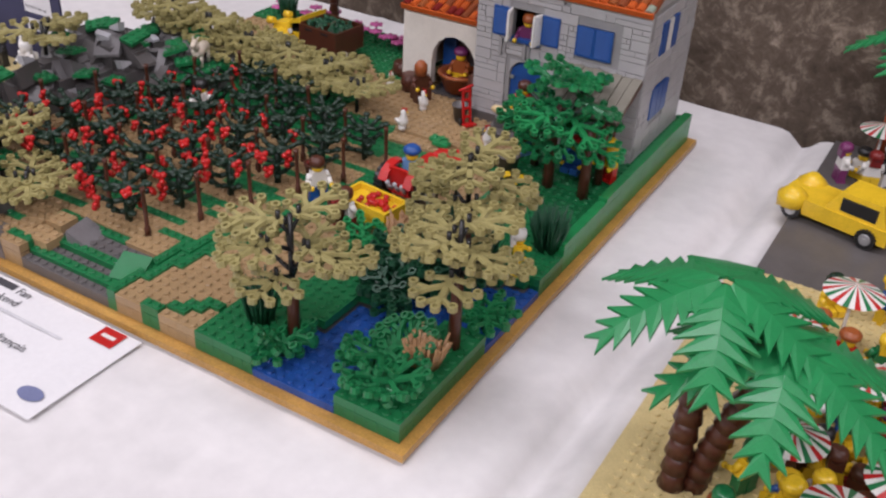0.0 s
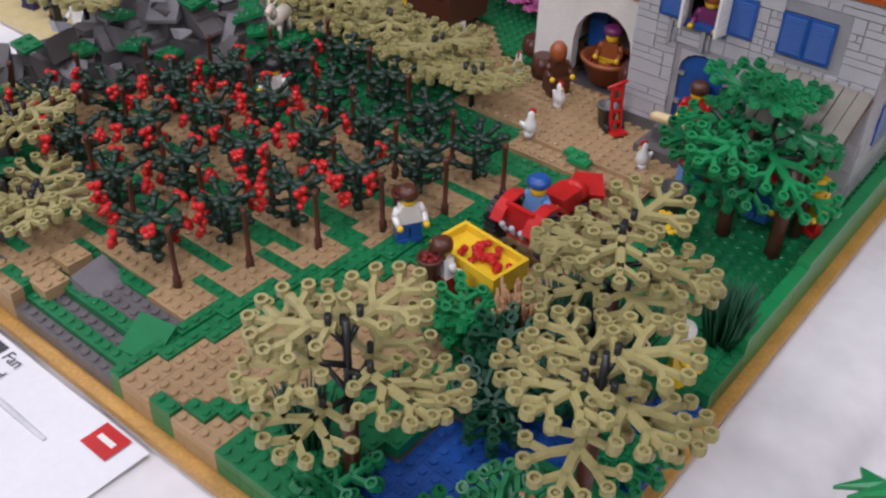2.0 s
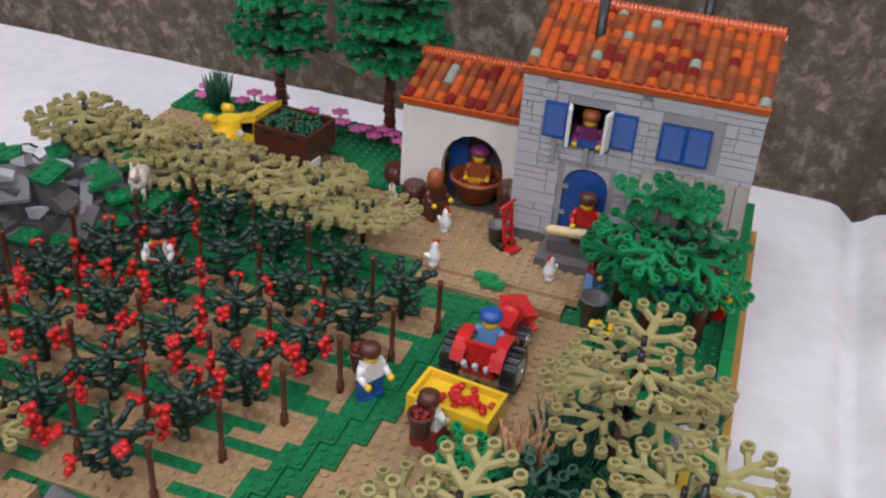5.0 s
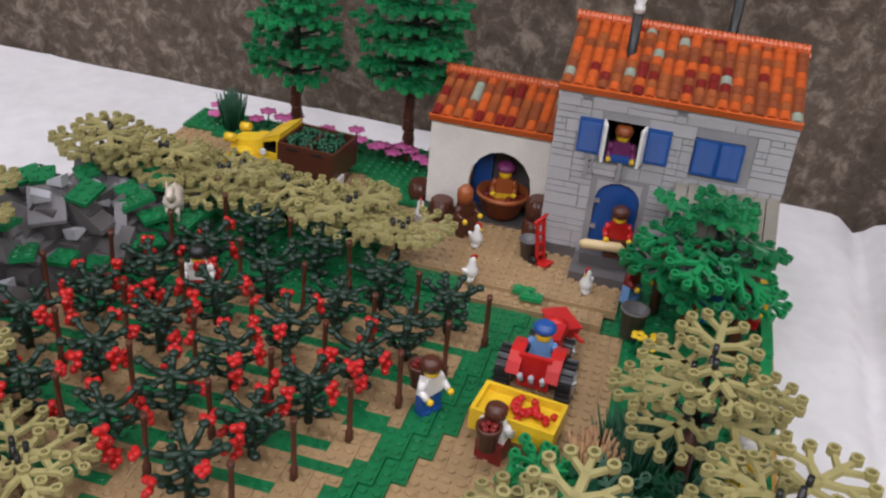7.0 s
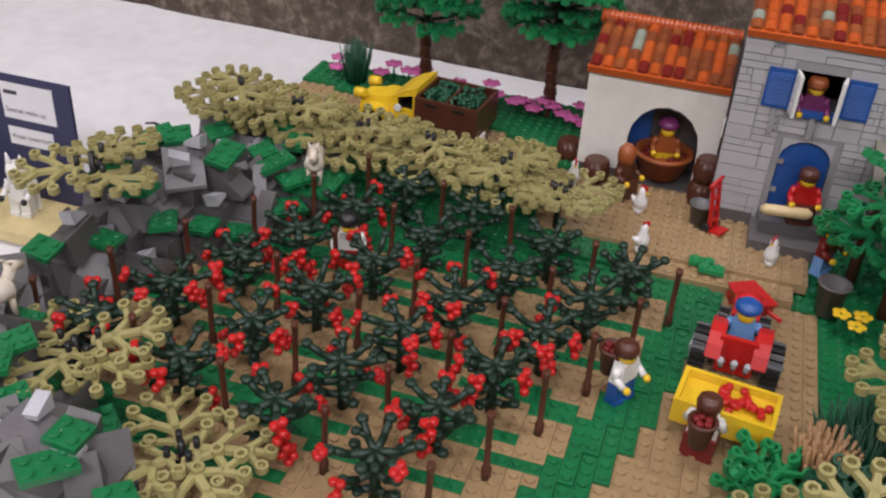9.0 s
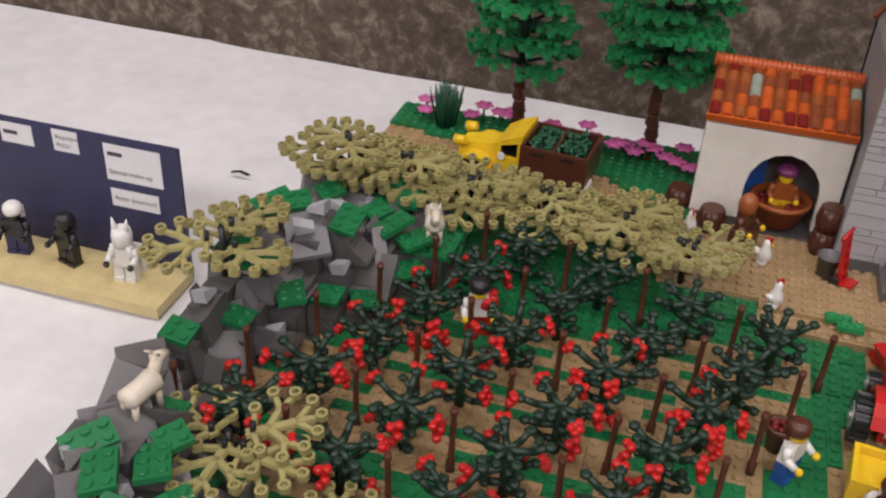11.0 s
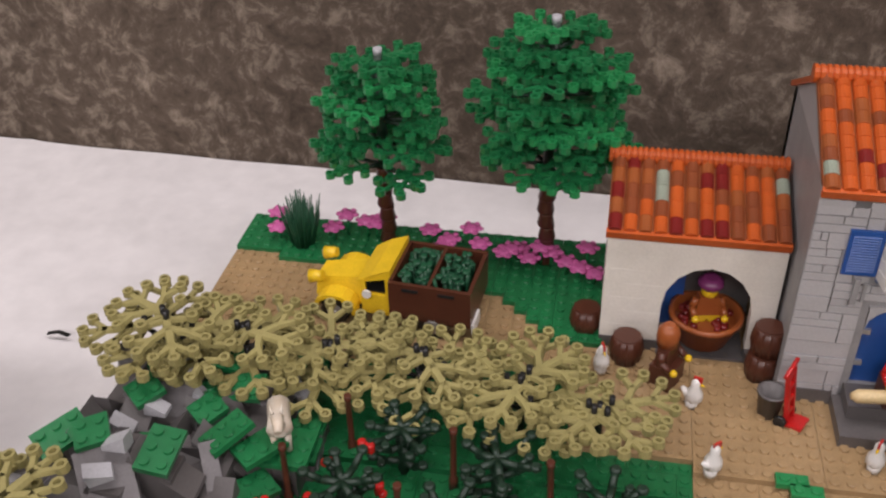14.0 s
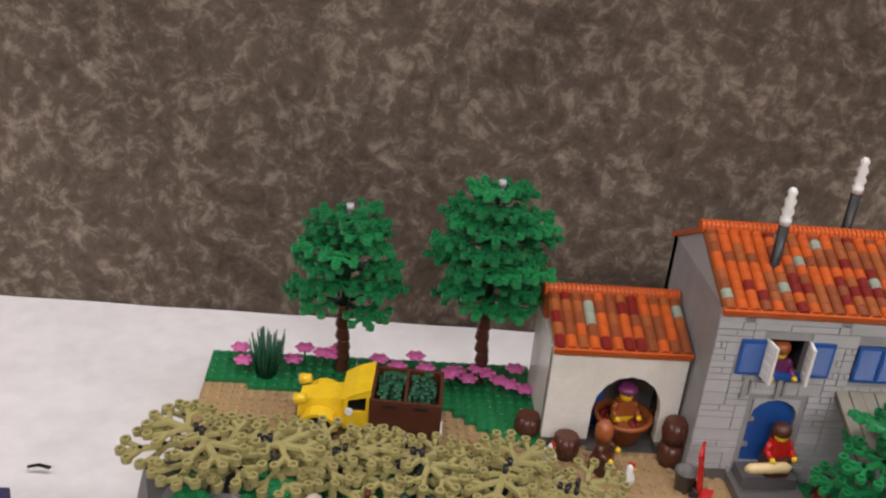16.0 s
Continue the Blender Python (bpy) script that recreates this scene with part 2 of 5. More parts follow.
# ---- the ground of the model ----
ground = thing("ground", "studded toy-brick landscape on a varnished board", "ground", kind="structure")
bm = B()
box(bm, X0 - 0.9, Y0 - 0.9, TABLE, X1 + 0.9, Y1 + 0.9, -2.3)
part("board", bm, GOLD, ground, "varnished wooden board edge")


def road_left(y):
    return -7.8 + 0.33 * (y + 47.5) if y < -26 else min(-0.7 + 0.25 * (y + 26), 3)


def road_right(y):
    return min(1.6 + 0.52 * (y + 42), 9.4) if y > -42 else 1.9


def river(x, y):
    left = 7.7 + 0.2 * (y + 47.8) if y < -36 else 10.0 + 0.9 * (y + 36)
    right = 16.2 - 0.05 * (y + 47.8)
    if y < -35.5 and left < x < right:
        return True
    return -36.5 + 0.25 * (x - 12) < y < -29.5 + 0.5 * (x - 12) and x > 10.5


EDGE = [(-48.5, -22.5), (-45, -25), (-41, -31), (-37.5, -37), (-33, -39.6), (-28, -38.6), (-23, -36.2), (-18, -33.4), (-12, -29.8), (-8.5, -29), (-5, -33), (-3, -41)]


def rock_edge(y):
    for (ya, xa), (yb, xb) in zip(EDGE, EDGE[1:]):
        if ya <= y <= yb:
            return xa + (xb - xa) * (y - ya) / (yb - ya)
    return -60


def cell(x, y):
    """Kind of ground and height of its top, at the middle of a stud."""
    if -19 < x < -8.2 and y < -41:
        for lo, kind, z in ((-42.1, "green", -0.2), (-43.6, "rock", -0.4), (-45.0, "green", -0.4), (-45.9, "rock", -1.0), (-47.0, "green", -0.8)):
            if y > lo:
                return ("tan", 0.0) if kind == "green" and lo > -42.5 and x > -12 else (kind, z)
        return "rock", -1.2
    if x < rock_edge(y) - 1:
        return "rock", -0.4
    if river(x, y):
        return "river", -1.6
    if y > -10:
        edge = 11.4 if x < -38 else 10.2 if x < -30 else 8.4 if x < -20 else max(8.0 - (x + 19.6), 3.2)
        if x > 20.6:
            return "edge", 1.2
        if x > 8.6 + 0.05 * y and x > 8:
            return "green", -0.2 if y < -8 else 0.2 if y < -6 else 0.6
        if y > edge and x < -11:
            return "green", 1.2
        if x < -13 and y < 0.5 + 0.05 * (x + 13) or x < -5 and y < -6.2:
            return "green", 0.4 if y < -6 else 0.8
        return "tan", 0.8 if y > -7.5 else 0.4
    if x > 20.6 and y > -20:
        return "edge", 0.8
    if x > road_right(y):
        return "green", -0.4
    if x > road_left(y):
        if y < -40.8 and -4 < x and abs(y + 45.2 - 0.75 * (x + 0.5)) < 0.75:
            return "green", -0.1
        return "tan", -0.4
    if x > road_left(y) - 3.4:
        return "green", 0.0 if x < road_left(y) - 1.7 else -0.2
    w = ((y + 39.6) + 0.23 * (x + 11.3)) / 5.3
    f = w - math.floor(w + 0.5)
    if y > -12.5 + 0.1 * (x + 5):
        return "green", 0.0
    if 0.28 < abs(f) and (int(x * 3.1 + y * 1.7) % 3):
        return "green", 0.0
    return "tan", 0.0


MAT = {"tan": TAN, "green": GREEN, "edge": BGREEN, "river": RIVER, "rock": ROCK}
KIND = {(i, j): cell(X0 + i + 0.5, Y0 + j + 0.5) for i in range(64) for j in range(64)}


def plate_mesh(w, d, kind, cache={}):
    key = (w, d, kind)
    if key not in cache:
        bm = B()
        g = 0.014
        box(bm, g, g, -0.8, w - g, d - g, 0)
        if kind != "edge":
            for i in range(w):
                for j in range(d):
                    stud(bm, i + 0.5, j + 0.5, 0)
        cache[key] = mesh("plate", bm, MAT[kind])
    return cache[key]


def lay_ground():
    rng = random.Random(4)
    left = dict(KIND)
    sizes = [(4, 2), (2, 4), (2, 2), (3, 2), (2, 3), (2, 1), (1, 2), (1, 1)]
    plates = []
    for j in range(64):
        for i in range(64):
            if (i, j) not in left:
                continue
            kind = left[i, j]
            pick = sizes[:]
            rng.shuffle(pick)
            pick.sort(key=lambda s: -(s[0] * s[1]) + rng.random() * 3)
            if kind[0] == "tan" and j > 38 or kind[0] == "river":
                pick = [(8, 8), (8, 4), (4, 8), (6, 4), (4, 4)] + pick
            for w, d in pick + [(1, 1)]:
                cells = [(i + a, j + b) for a in range(w) for b in range(d)]
                if all(left.get(c) == kind for c in cells):
                    break
            for c in cells:
                del left[c]
            plates.append((i, j, w, d, kind))
    near = sorted(plates, key=lambda p: abs(p[0] - 42) + 1.2 * abs(p[1] - 18))
    keep = set(near[:300])
    rest = {}
    for p in plates:
        i, j, w, d, (kind, z) = p
        me = plate_mesh(w, d, kind)
        if p in keep:
            part("plate", me, None, ground, "", at(X0 + i, Y0 + j, z + rng.uniform(-0.008, 0.008)))
        else:
            rest.setdefault(kind, []).append((me, at(X0 + i, Y0 + j, z)))
    for kind, items in rest.items():
        bm = B()
        for me, m in items:
            n = len(bm.verts)
            bm.from_mesh(me)
            bm.verts.ensure_lookup_table()
            for v in bm.verts[n:]:
                v.co = m @ v.co
        bm.transform(Matrix.Scale(1 / U, 4))
        tagged(part("plate_rest", bm, MAT[kind], ground), kind="stuff")
    bm = B()
    box(bm, X0 + 0.05, Y0 + 0.05, -2.25, X1 - 0.05, Y1 - 0.05, -1.65)
    part("base_plate", bm, ROCK, ground)
    # sides of the landscape: short runs of plates of the ground's own colour
    skirt = {}
    rim = sorted({c for i in range(64) for j in (0, 63) for c in ((i, j), (j, i))})
    for a, b in rim:
        kind, z = KIND[a, b]
        q = skirt.setdefault(kind, B())
        box(q, X0 + a + 0.02, Y0 + b + 0.02, -2.25, X0 + a + 0.98, Y0 + b + 0.98, z - 0.85)
    for kind, q in skirt.items():
        part("side_bricks", q, MAT[kind], ground)


# ---- house ----


def stone_wall(parent, wall_matrix, length, height, holes, seed, name="brick"):
    """Staggered stone bricks standing proud of a wall that lies in the plane y = 0."""
    rng = random.Random(seed)
    cache = {}
    z = 0.0
    while z < height - 0.1:
        x = 0.0
        while x < length - 0.01:
            w = min(rng.choice((1, 2, 2, 3, 4, 4)), length - x)
            h = 1.2
            split = rng.random() < 0.45
            blocked = any(x < hx1 - 0.01 and x + w > hx0 + 0.01 and z < hz1 - 0.01 and z + h > hz0 + 0.01 for hx0, hz0, hx1, hz1 in holes)
            if blocked and w > 1:
                w = 1
                blocked = any(x < hx1 - 0.01 and x + w > hx0 + 0.01 and z < hz1 - 0.01 and z + h > hz0 + 0.01 for hx0, hz0, hx1, hz1 in holes)
            if not blocked:
                key = (round(w, 2), split)
                if key not in cache:
                    bm = B()
                    if split:
                        c = w * 0.55
                        box(bm, 0.05, -0.16, 0.05, w - 0.05, 0.1, 0.56)
                        box(bm, 0.05, -0.16, 0.64, c - 0.04, 0.1, 1.15)
                        box(bm, c + 0.04, -0.16, 0.64, w - 0.05, 0.1, 1.15)
                    else:
                        box(bm, 0.04, -0.12, 0.04, w - 0.04, 0.1, 1.16)
                    cache[key] = mesh(name, bm, GREY)
                part(name, cache[key], None, parent, "", wall_matrix @ at(x, -rng.choice((0, 0, 0.05)), z))
            x += w
        z += 1.2


def holed_wall(bm, x0, x1, z0, z1, y0, y1, holes, swap=False):
    """A wall slab with square openings, built from blocks round them."""
    xs = sorted({x0, x1, *[h[0] for h in holes], *[h[2] for h in holes]})
    zs = sorted({z0, z1, *[h[1] for h in holes], *[h[3] for h in holes]})
    for xa, xb in zip(xs, xs[1:]):
        for za, zb in zip(zs, zs[1:]):
            if not any(h[0] <= xa and xb <= h[2] and h[1] <= za and zb <= h[3] for h in holes):
                if swap:
                    box(bm, y0, xa, za, y1, xb, zb)
                else:
                    box(bm, xa, y0, za, xb, y1, zb)


def arch_fill(bm, x0, x1, z0, z1, y0, y1, n=8):
    """The spandrels over a round-headed opening."""
    c, r = (x0 + x1) / 2, (x1 - x0) / 2
    for k in range(n):
        a0, a1 = math.pi * k / n, math.pi * (k + 1) / n
        xa, xb = c - r * math.cos(a0), c - r * math.cos(a1)
        za, zb = z0 + (z1 - z0) * math.sin(a0), z0 + (z1 - z0) * math.sin(a1)
        v = [bm.verts.new(p) for y in (y0, y1) for p in ((xa, y, za), (xb, y, zb), (xb, y, z1 + 0.01), (xa, y, z1 + 0.01))]
        for f in ((0, 1, 2, 3), (7, 6, 5, 4), (0, 4, 5, 1), (2, 6, 7, 3)):
            bm.faces.new([v[i] for i in f])


ROOF_COLOURS = [ORANGE] * 11 + [NOUGAT] * 4 + [RUST] * 5 + [DRED] * 3 + [SANDG] * 2


def tiled_roof(house, x0, x1, ya, za, yb, zb, rows, seed, colours=ROOF_COLOURS):
    """Half-round tiles in columns up one slope, on a thin bed, with a ribbed ridge."""
    rng = random.Random(seed)
    run = math.hypot(yb - ya, zb - za)
    tilt = math.degrees(math.atan2(zb - za, yb - ya))
    roof = part("roof", B(), ORANGE, house)
    bm = B()
    box(bm, x0, 0, -0.45, x1, run, -0.02)
    part("roof_bed", bm, NOUGAT, roof, "", at(0, ya, za, tilt, 0, 0))
    bm = B()
    box(bm, x0 - 0.06, -0.22, -0.5, x1 + 0.06, 0.15, 0.12)
    part("eave_strip", bm, ORANGE, roof, "", at(0, ya, za, tilt, 0, 0))
    bm = B()
    h = run / rows
    n = 6
    for k in range(n):
        a0, a1 = math.pi * k / n, math.pi * (k + 1) / n
        q = [(0.5 - 0.46 * math.cos(a), 0.42 * math.sin(a) * f) for a, f in ((a0, 1), (a1, 1))]
        v = [bm.verts.new((px, py, pz * s)) for py, s in ((0, 1.0), (h * 1.04, 0.86)) for px, pz in q]
        bm.faces.new((v[0], v[1], v[3], v[2])).smooth = True
        e = [bm.verts.new((px, 0, pz)) for px, pz in q] + [bm.verts.new((0.5, 0, 0))]
        bm.faces.new((e[0], e[2], e[1]))
    base = mesh("roof_tile", bm, ORANGE)
    kinds = {}
    for c in range(round(x1 - x0)):
        colour = rng.choice(colours)
        for r in range(rows):
            if rng.random() < 0.9:
                colour = rng.choice(colours)
            if colour.name not in kinds:
                me = base.copy()
                me.materials.clear()
                me.materials.append(colour)
                kinds[colour.name] = me
            part("roof_tile", kinds[colour.name], None, roof, "", at(0, ya, za, tilt, 0, 0) @ at(x0 + c, r * h, 0.0))
    bm = B()
    n, rings = 12, []
    steps = int((x1 - x0 + 0.6) / 0.4)
    for k in range(steps):
        for dx, r in ((0.0, 0.5), (0.04, 0.62), (0.26, 0.62), (0.3, 0.5)):
            rings.append([bm.verts.new((x0 - 0.3 + 0.4 * k + dx, yb + r * math.cos(2 * math.pi * i / n), zb + 0.1 + r * math.sin(2 * math.pi * i / n))) for i in range(n)])
    for p, q in zip(rings, rings[1:]):
        for i in range(n):
            bm.faces.new((p[i], p[(i + 1) % n], q[(i + 1) % n], q[i]))
    bm.faces.new(rings[0]), bm.faces.new(rings[-1])
    part("ridge", bm, ORANGE, roof)
    return roof


HZ, RZ, RY, HD = 17.5, 21.0, 7.9, 14.7


def build_house():
    house = thing("farmhouse", "grey toy-brick stone farmhouse with orange tiled roof and blue shutters", "house", at(0.2, 0.15))
    holes = [(4.5, 2.7, 8.5, 9.1), (4.3, 11.6, 7.9, 14.8), (12.0, 11.4, 16.1, 14.65)]
    bm = B()
    holed_wall(bm, 0, 20, 0, HZ, 0.15, 1.0, holes)
    holed_wall(bm, 0.15, HD, 0, HZ, 19, 19.85, [(4, 12, 8, 15.4), (4, 4.6, 8, 8.2)], swap=True)
    box(bm, 0.15, 1.0, 0, 1, HD, HZ)
    box(bm, 0.15, HD - 1, 0, 19.85, HD, HZ)
    wall = part("wall", bm, JOINT, house)
    stone_wall(wall, at(0, 0.15), 20, HZ - 1.3, [(4.5, 1.7, 8.5, 9.1), (4.3, 11.6, 7.9, 14.8), (12.0, 11.4, 16.1, 14.65)], 3)
    stone_wall(wall, at(19.85, 0.15, 0, 0, 0, 90), HD - 0.15, HZ - 1.3, [(4, 12, 8, 15.4), (4, 4.6, 8, 8.2)], 8)
    bm = B()
    box(bm, -0.02, -0.02, HZ - 1.25, 20.02, 0.2, HZ)
    part("top_course", bm, GREY, house, "plain smooth grey course under the eaves")
    bm = B()
    for x0 in (0, 19.0):
        v = [bm.verts.new((x, y, z)) for x in (x0 + 0.1, x0 + 0.9) for y, z in ((0.3, HZ - 0.1), (HD, HZ - 0.1), (RY, RZ - 0.3))]
        bm.faces.new(v[:3]), bm.faces.new(v[3:])
        for a, b in ((0, 1), (1, 2), (2, 0)):
            bm.faces.new((v[a], v[b], v[b + 3], v[a + 3]))
    part("gable", bm, GREY, house)
    bm = B()
    box(bm, -0.2, RY, -0.4, 20.2, RY + 7.9, 0.0)
    part("back_slope", bm, ORANGE, house, "", at(0, RY, RZ, -math.degrees(math.atan2(RZ - HZ, HD - RY)), 0, 0) @ at(0, -RY, 0))
    bm = B()
    box(bm, 0.9, 0.9, 10.3, 19.1, HD - 0.9, 10.7)
    part("upper_floor", bm, JOINT, house)
    tiled_roof(house, 0, 20, -0.35, HZ, RY, RZ, 9, 5)
    # door
    bm = B()
    box(bm, 4.55, 0.45, 2.7, 8.45, 0.8, 7.4)
    for k in range(8):
        a0, a1 = math.pi * k / 8, math.pi * (k + 1) / 8
        v = [bm.verts.new((6.5 - 1.95 * math.cos(a), y, 7.4 + 1.5 * math.sin(a))) for y in (0.45, 0.8) for a in (a0, a1)]
        w = [bm.verts.new((6.5, y, 7.4)) for y in (0.45, 0.8)]
        bm.faces.new((v[0], v[1], w[0])), bm.faces.new((v[2], w[1], v[3])), bm.faces.new((v[0], v[2], v[3], v[1]))
    bmesh.ops.remove_doubles(bm, verts=bm.verts, dist=0.001)
    door = part("door", bm, BLUE, house, "round-headed plank door in blue")
    bm = B()
    for hz in (4.2, 6.8):
        box(bm, 4.4, 0.2, hz, 5.0, 0.44, hz + 0.35)
    part("hinge", bm, STEEL, door)
    bm = B()
    arch_fill(bm, 4.5, 8.5, 7.4, 9.1, 0.02, 0.9)
    part("door_arch", bm, GREY, house)
    bm = B()
    box(bm, 3.6, -4.0, 0.7, 9.4, 0.1, 1.7)
    box(bm, 4.2, -2.2, 1.7, 9.0, 0.1, 2.7)
    part("door_step", bm, ROCK, house, "dark grey brick steps")
    bm = B()
    box(bm, 0, -0.1, 0, 3.6, 0.2, 1.95)
    part("plinth", bm, ROCK, house)
    # shutters
    for x0, w, z0, z1 in ((2.15, 2.05, 11.6, 14.8), (8.0, 2.05, 11.6, 14.8), (12.05, 2.03, 11.4, 14.65), (14.12, 2.03, 11.4, 14.65)):
        bm = B()
        box(bm, 0, -0.18, 0, w, 0.06, z1 - z0)
        leafed = part("shutter", bm, BLUE, house, "blue louvred shutter", at(x0, -0.05, z0))
        bm = B()
        wedge(bm, 0.2, -0.24, 0, w - 0.2, -0.181, 0.15, 0.07)
        slat = mesh("slat", bm, BLUE)
        for k in range(int((z1 - z0 - 0.4) / 0.19)):
            part("slat", slat, None, leafed, "", at(0, 0, 0.22 + 0.19 * k))
    for x0, rz in ((4.3, -80), (7.9, -100)):
        bm = B()
        box(bm, 0, -0.12, 0, 1.6, 0.12, 3.4)
        for k in range(4):
            box(bm, 0.3, -0.16, 0.3 + k * 0.8, 1.3, 0.16, 0.8 + k * 0.8)
        part("casement", bm, WHITE, house, "white lattice casement standing open", at(x0, 0.0, 11.5, 0, 0, rz))
    bm = B()
    box(bm, 4.3, -0.3, 11.2, 7.9, 0.5, 11.65)
    part("window_sill", bm, BLUE, house)
    bm = B()
    for x in (3.1, 6.0):
        box(bm, x, -0.3, 9.4, x + 0.35, 0.1, 11.3)
        box(bm, x + 0.6, -0.25, 9.6, x + 0.8, 0.1, 11.0)
    part("wall_bracket", bm, JOINT, house)
    for z0 in (12.0, 4.6):
        win = part("side_window", B(), WHITE, house)
        for y0, mat, lab in ((3.6, BLUE, "shutter"), (5.4, WHITE, "casement"), (6.8, BLUE, "shutter")):
            bm = B()
            box(bm, 19.8, y0, z0, 20.15, y0 + (1.7 if mat is BLUE else 1.3), z0 + 3.5)
            part(lab, bm, mat if z0 > 10 else BLUE, win)
    # flues
    for x, y, z0, z1 in ((5.2, 4.2, 18.2, 23.2), (13.4, 9.6, 19.4, 24.4)):
        bm = B()
        lathe(bm, [(0.5, z0), (0.5, z0 + 1.2), (0.44, z0 + 1.3), (0.44, z1)], 10, x, y)
        flue = part("flue", bm, BLACK, house, "black chimney flue")
        bm = B()
        lathe(bm, [(0.46, z1), (0.5, z1 + 0.6), (0.34, z1 + 0.7), (0.55, z1 + 1.2), (0.36, z1 + 1.6), (0.5, z1 + 2.1), (0.3, z1 + 2.5), (0.42, z1 + 2.9), (0.2, z1 + 3.2)], 10, x, y)
        part("smoke", bm, WHITE, flue, "stacked white smoke pieces")
    # lean-to roof over the side yard
    bm = B()
    tilt = math.degrees(math.atan2(2.6, 6.2))
    box(bm, 11.2, -6.6, -0.5, 20.0, 0, -0.3)
    lean = part("lean_to_roof", bm, BROWN, house, "", at(0, 0, 10.4, tilt, 0, 0))
    aged = shade("weathered_tiles", (0.215, 0.205, 0.165), 0.5, second=(0.17, 0.15, 0.115), scale=90)
    for k in range(8):
        bm = B()
        box(bm, 11.2 + 1.1 * k, -6.7, -0.3, 12.22 + 1.1 * k, 0, -0.02 + 0.08 * (k % 2))
        part("roof_slat", bm, aged, lean, "weathered grey slat")
    for px, py in ((11.5, -6.2), (18.9, -6.2)):
        bm = B()
        lathe(bm, [(0.45, 0.7), (0.45, 7.6)], 10, px, py)
        part("post", bm, BROWN, house)
    return house


def build_shed():
    shed = thing("wine_shed", "white toy-brick shed with an arched opening and orange tiled roof", "shed", at(0.1, -0.5, -0.1))
    bm = B()
    holed_wall(bm, -11.9, -0.05, 1.8, 10.9, 4.4, 5.4, [(-7.8, 1.8, -1.7, 8.4)])
    arch_fill(bm, -7.8, -1.7, 5.0, 8.4, 4.4, 5.4)
    box(bm, -11.9, 5.0, 1.8, -10.9, 13.5, 10.4)
    box(bm, -10.9, 13.0, 1.8, -0.05, 13.5, 10.4)
    wall = part("wall", bm, CREAM, shed)
    for k in range(7):
        for j in range(4):
            x = -11.9 + (j * 3 + (k % 2) * 1.5)
            if not (-9.6 < x < -1.8):
                bm = B()
                box(bm, x + 0.03, 4.385, 1.83 + k * 1.2, min(x + 2.97, -7.85 if x < -7.8 else -0.1), 4.5, 2.97 + k * 1.2)
                part("wall_brick", bm, CREAM, wall)
    bm = B()
    box(bm, -11.9, 4.3, 0.7, -7.8, 5.0, 1.8)
    box(bm, -1.7, 3.9, 0.7, -0.05, 5.0, 1.8)
    box(bm, -7.8, 3.9, 0.7, -1.7, 13.0, 1.1)
    part("plinth", bm, ROCK, shed)
    tiled_roof(shed, -12.0, -0.1, 4.0, 11.1, 10.5, 13.3, 5, 11, [ORANGE] * 5 + [NOUGAT] * 2 + [RUST] * 6 + [DRED] * 4 + [SANDG])
    bm = B()
    box(bm, -11.9, 10.5, 10.3, -0.1, 13.5, 12.2)
    part("back_slope", bm, ORANGE, shed)
    bm = B()
    box(bm, -8.1, 8.0, 1.1, -1.4, 8.4, 8.8)
    part("inner_wall", bm, ROCK, shed)
    bm = B()
    box(bm, -7.9, 7.4, 1.1, -6.1, 7.9, 7.6)
    part("inner_door", bm, BLUE, shed)
    return shed


# ---- plants ----


def leaf_mesh(name, mat, arms, cache={}):
    """A flat moulded leaf: a stem that forks, with a hollow stud at each tip."""
    if name not in cache:
        bm = B()
        for (xa, ya), (xb, yb), r in arms:
            d = Vector((xb - xa, yb - ya, 0))
            nrm = Vector((-d.y, d.x, 0)).normalized() * r
            v = []
            for z, f in ((0, 1), (0.26, 0.7)):
                for px, py, s in ((xa, ya, 1), (xb, yb, 0.8)):
                    for sg in (1, -1):
                        v.append(bm.verts.new((px + nrm.x * sg * s * f, py + nrm.y * sg * s * f, z)))
            for f in ((0, 1, 3, 2), (4, 6, 7, 5), (0, 2, 6, 4), (1, 5, 7, 3), (2, 3, 7, 6), (0, 4, 5, 1)):
                bm.faces.new([v[i] for i in f])
        for (xa, ya), (xb, yb), r in arms:
            if r < 0.26:
                n = 8
                rings = [[bm.verts.new((xb + q * math.cos(2 * math.pi * i / n), yb + q * math.sin(2 * math.pi * i / n), z)) for i in range(n)] for q, z in ((0.4, -0.02), (0.4, 0.46), (0.23, 0.46), (0.23, 0.12))]
                for p, q in zip(rings, rings[1:]):
                    for i in range(n):
                        bm.faces.new((p[i], p[(i + 1) % n], q[(i + 1) % n], q[i]))
                bm.faces.new(rings[3])
                bm.faces.new(rings[0][::-1])
        cache[name] = mesh("leaf", bm, mat)
    return cache[name]


BIG = [((0, -0.4), (0, 3.2), 0.36)] + [((0, y), (s * x, y + e), r) for s in (1, -1) for y, x, e, r in ((0.0, 1.6, 0.3, 0.24), (0.9, 1.3, 0.9, 0.3), (2.6, 1.2, 1.1, 0.24))] + [((s * 1.2, 1.75), (s * 2.5, 1.5), 0.24) for s in (1, -1)] + [((s * 1.2, 1.75), (s * 2.1, 2.8), 0.24) for s in (1, -1)] + [((0, 3.1), (0, 4.1), 0.24)]
SMALL = [((0, -0.3), (0, 2.2), 0.24)] + [((0, y), (s * x, y + e), 0.19) for s in (1, -1) for y, x, e in ((0.2, 1.2, 0.3), (1.1, 1.4, 0.9))] + [((0, 2.0), (0, 2.9), 0.2)]


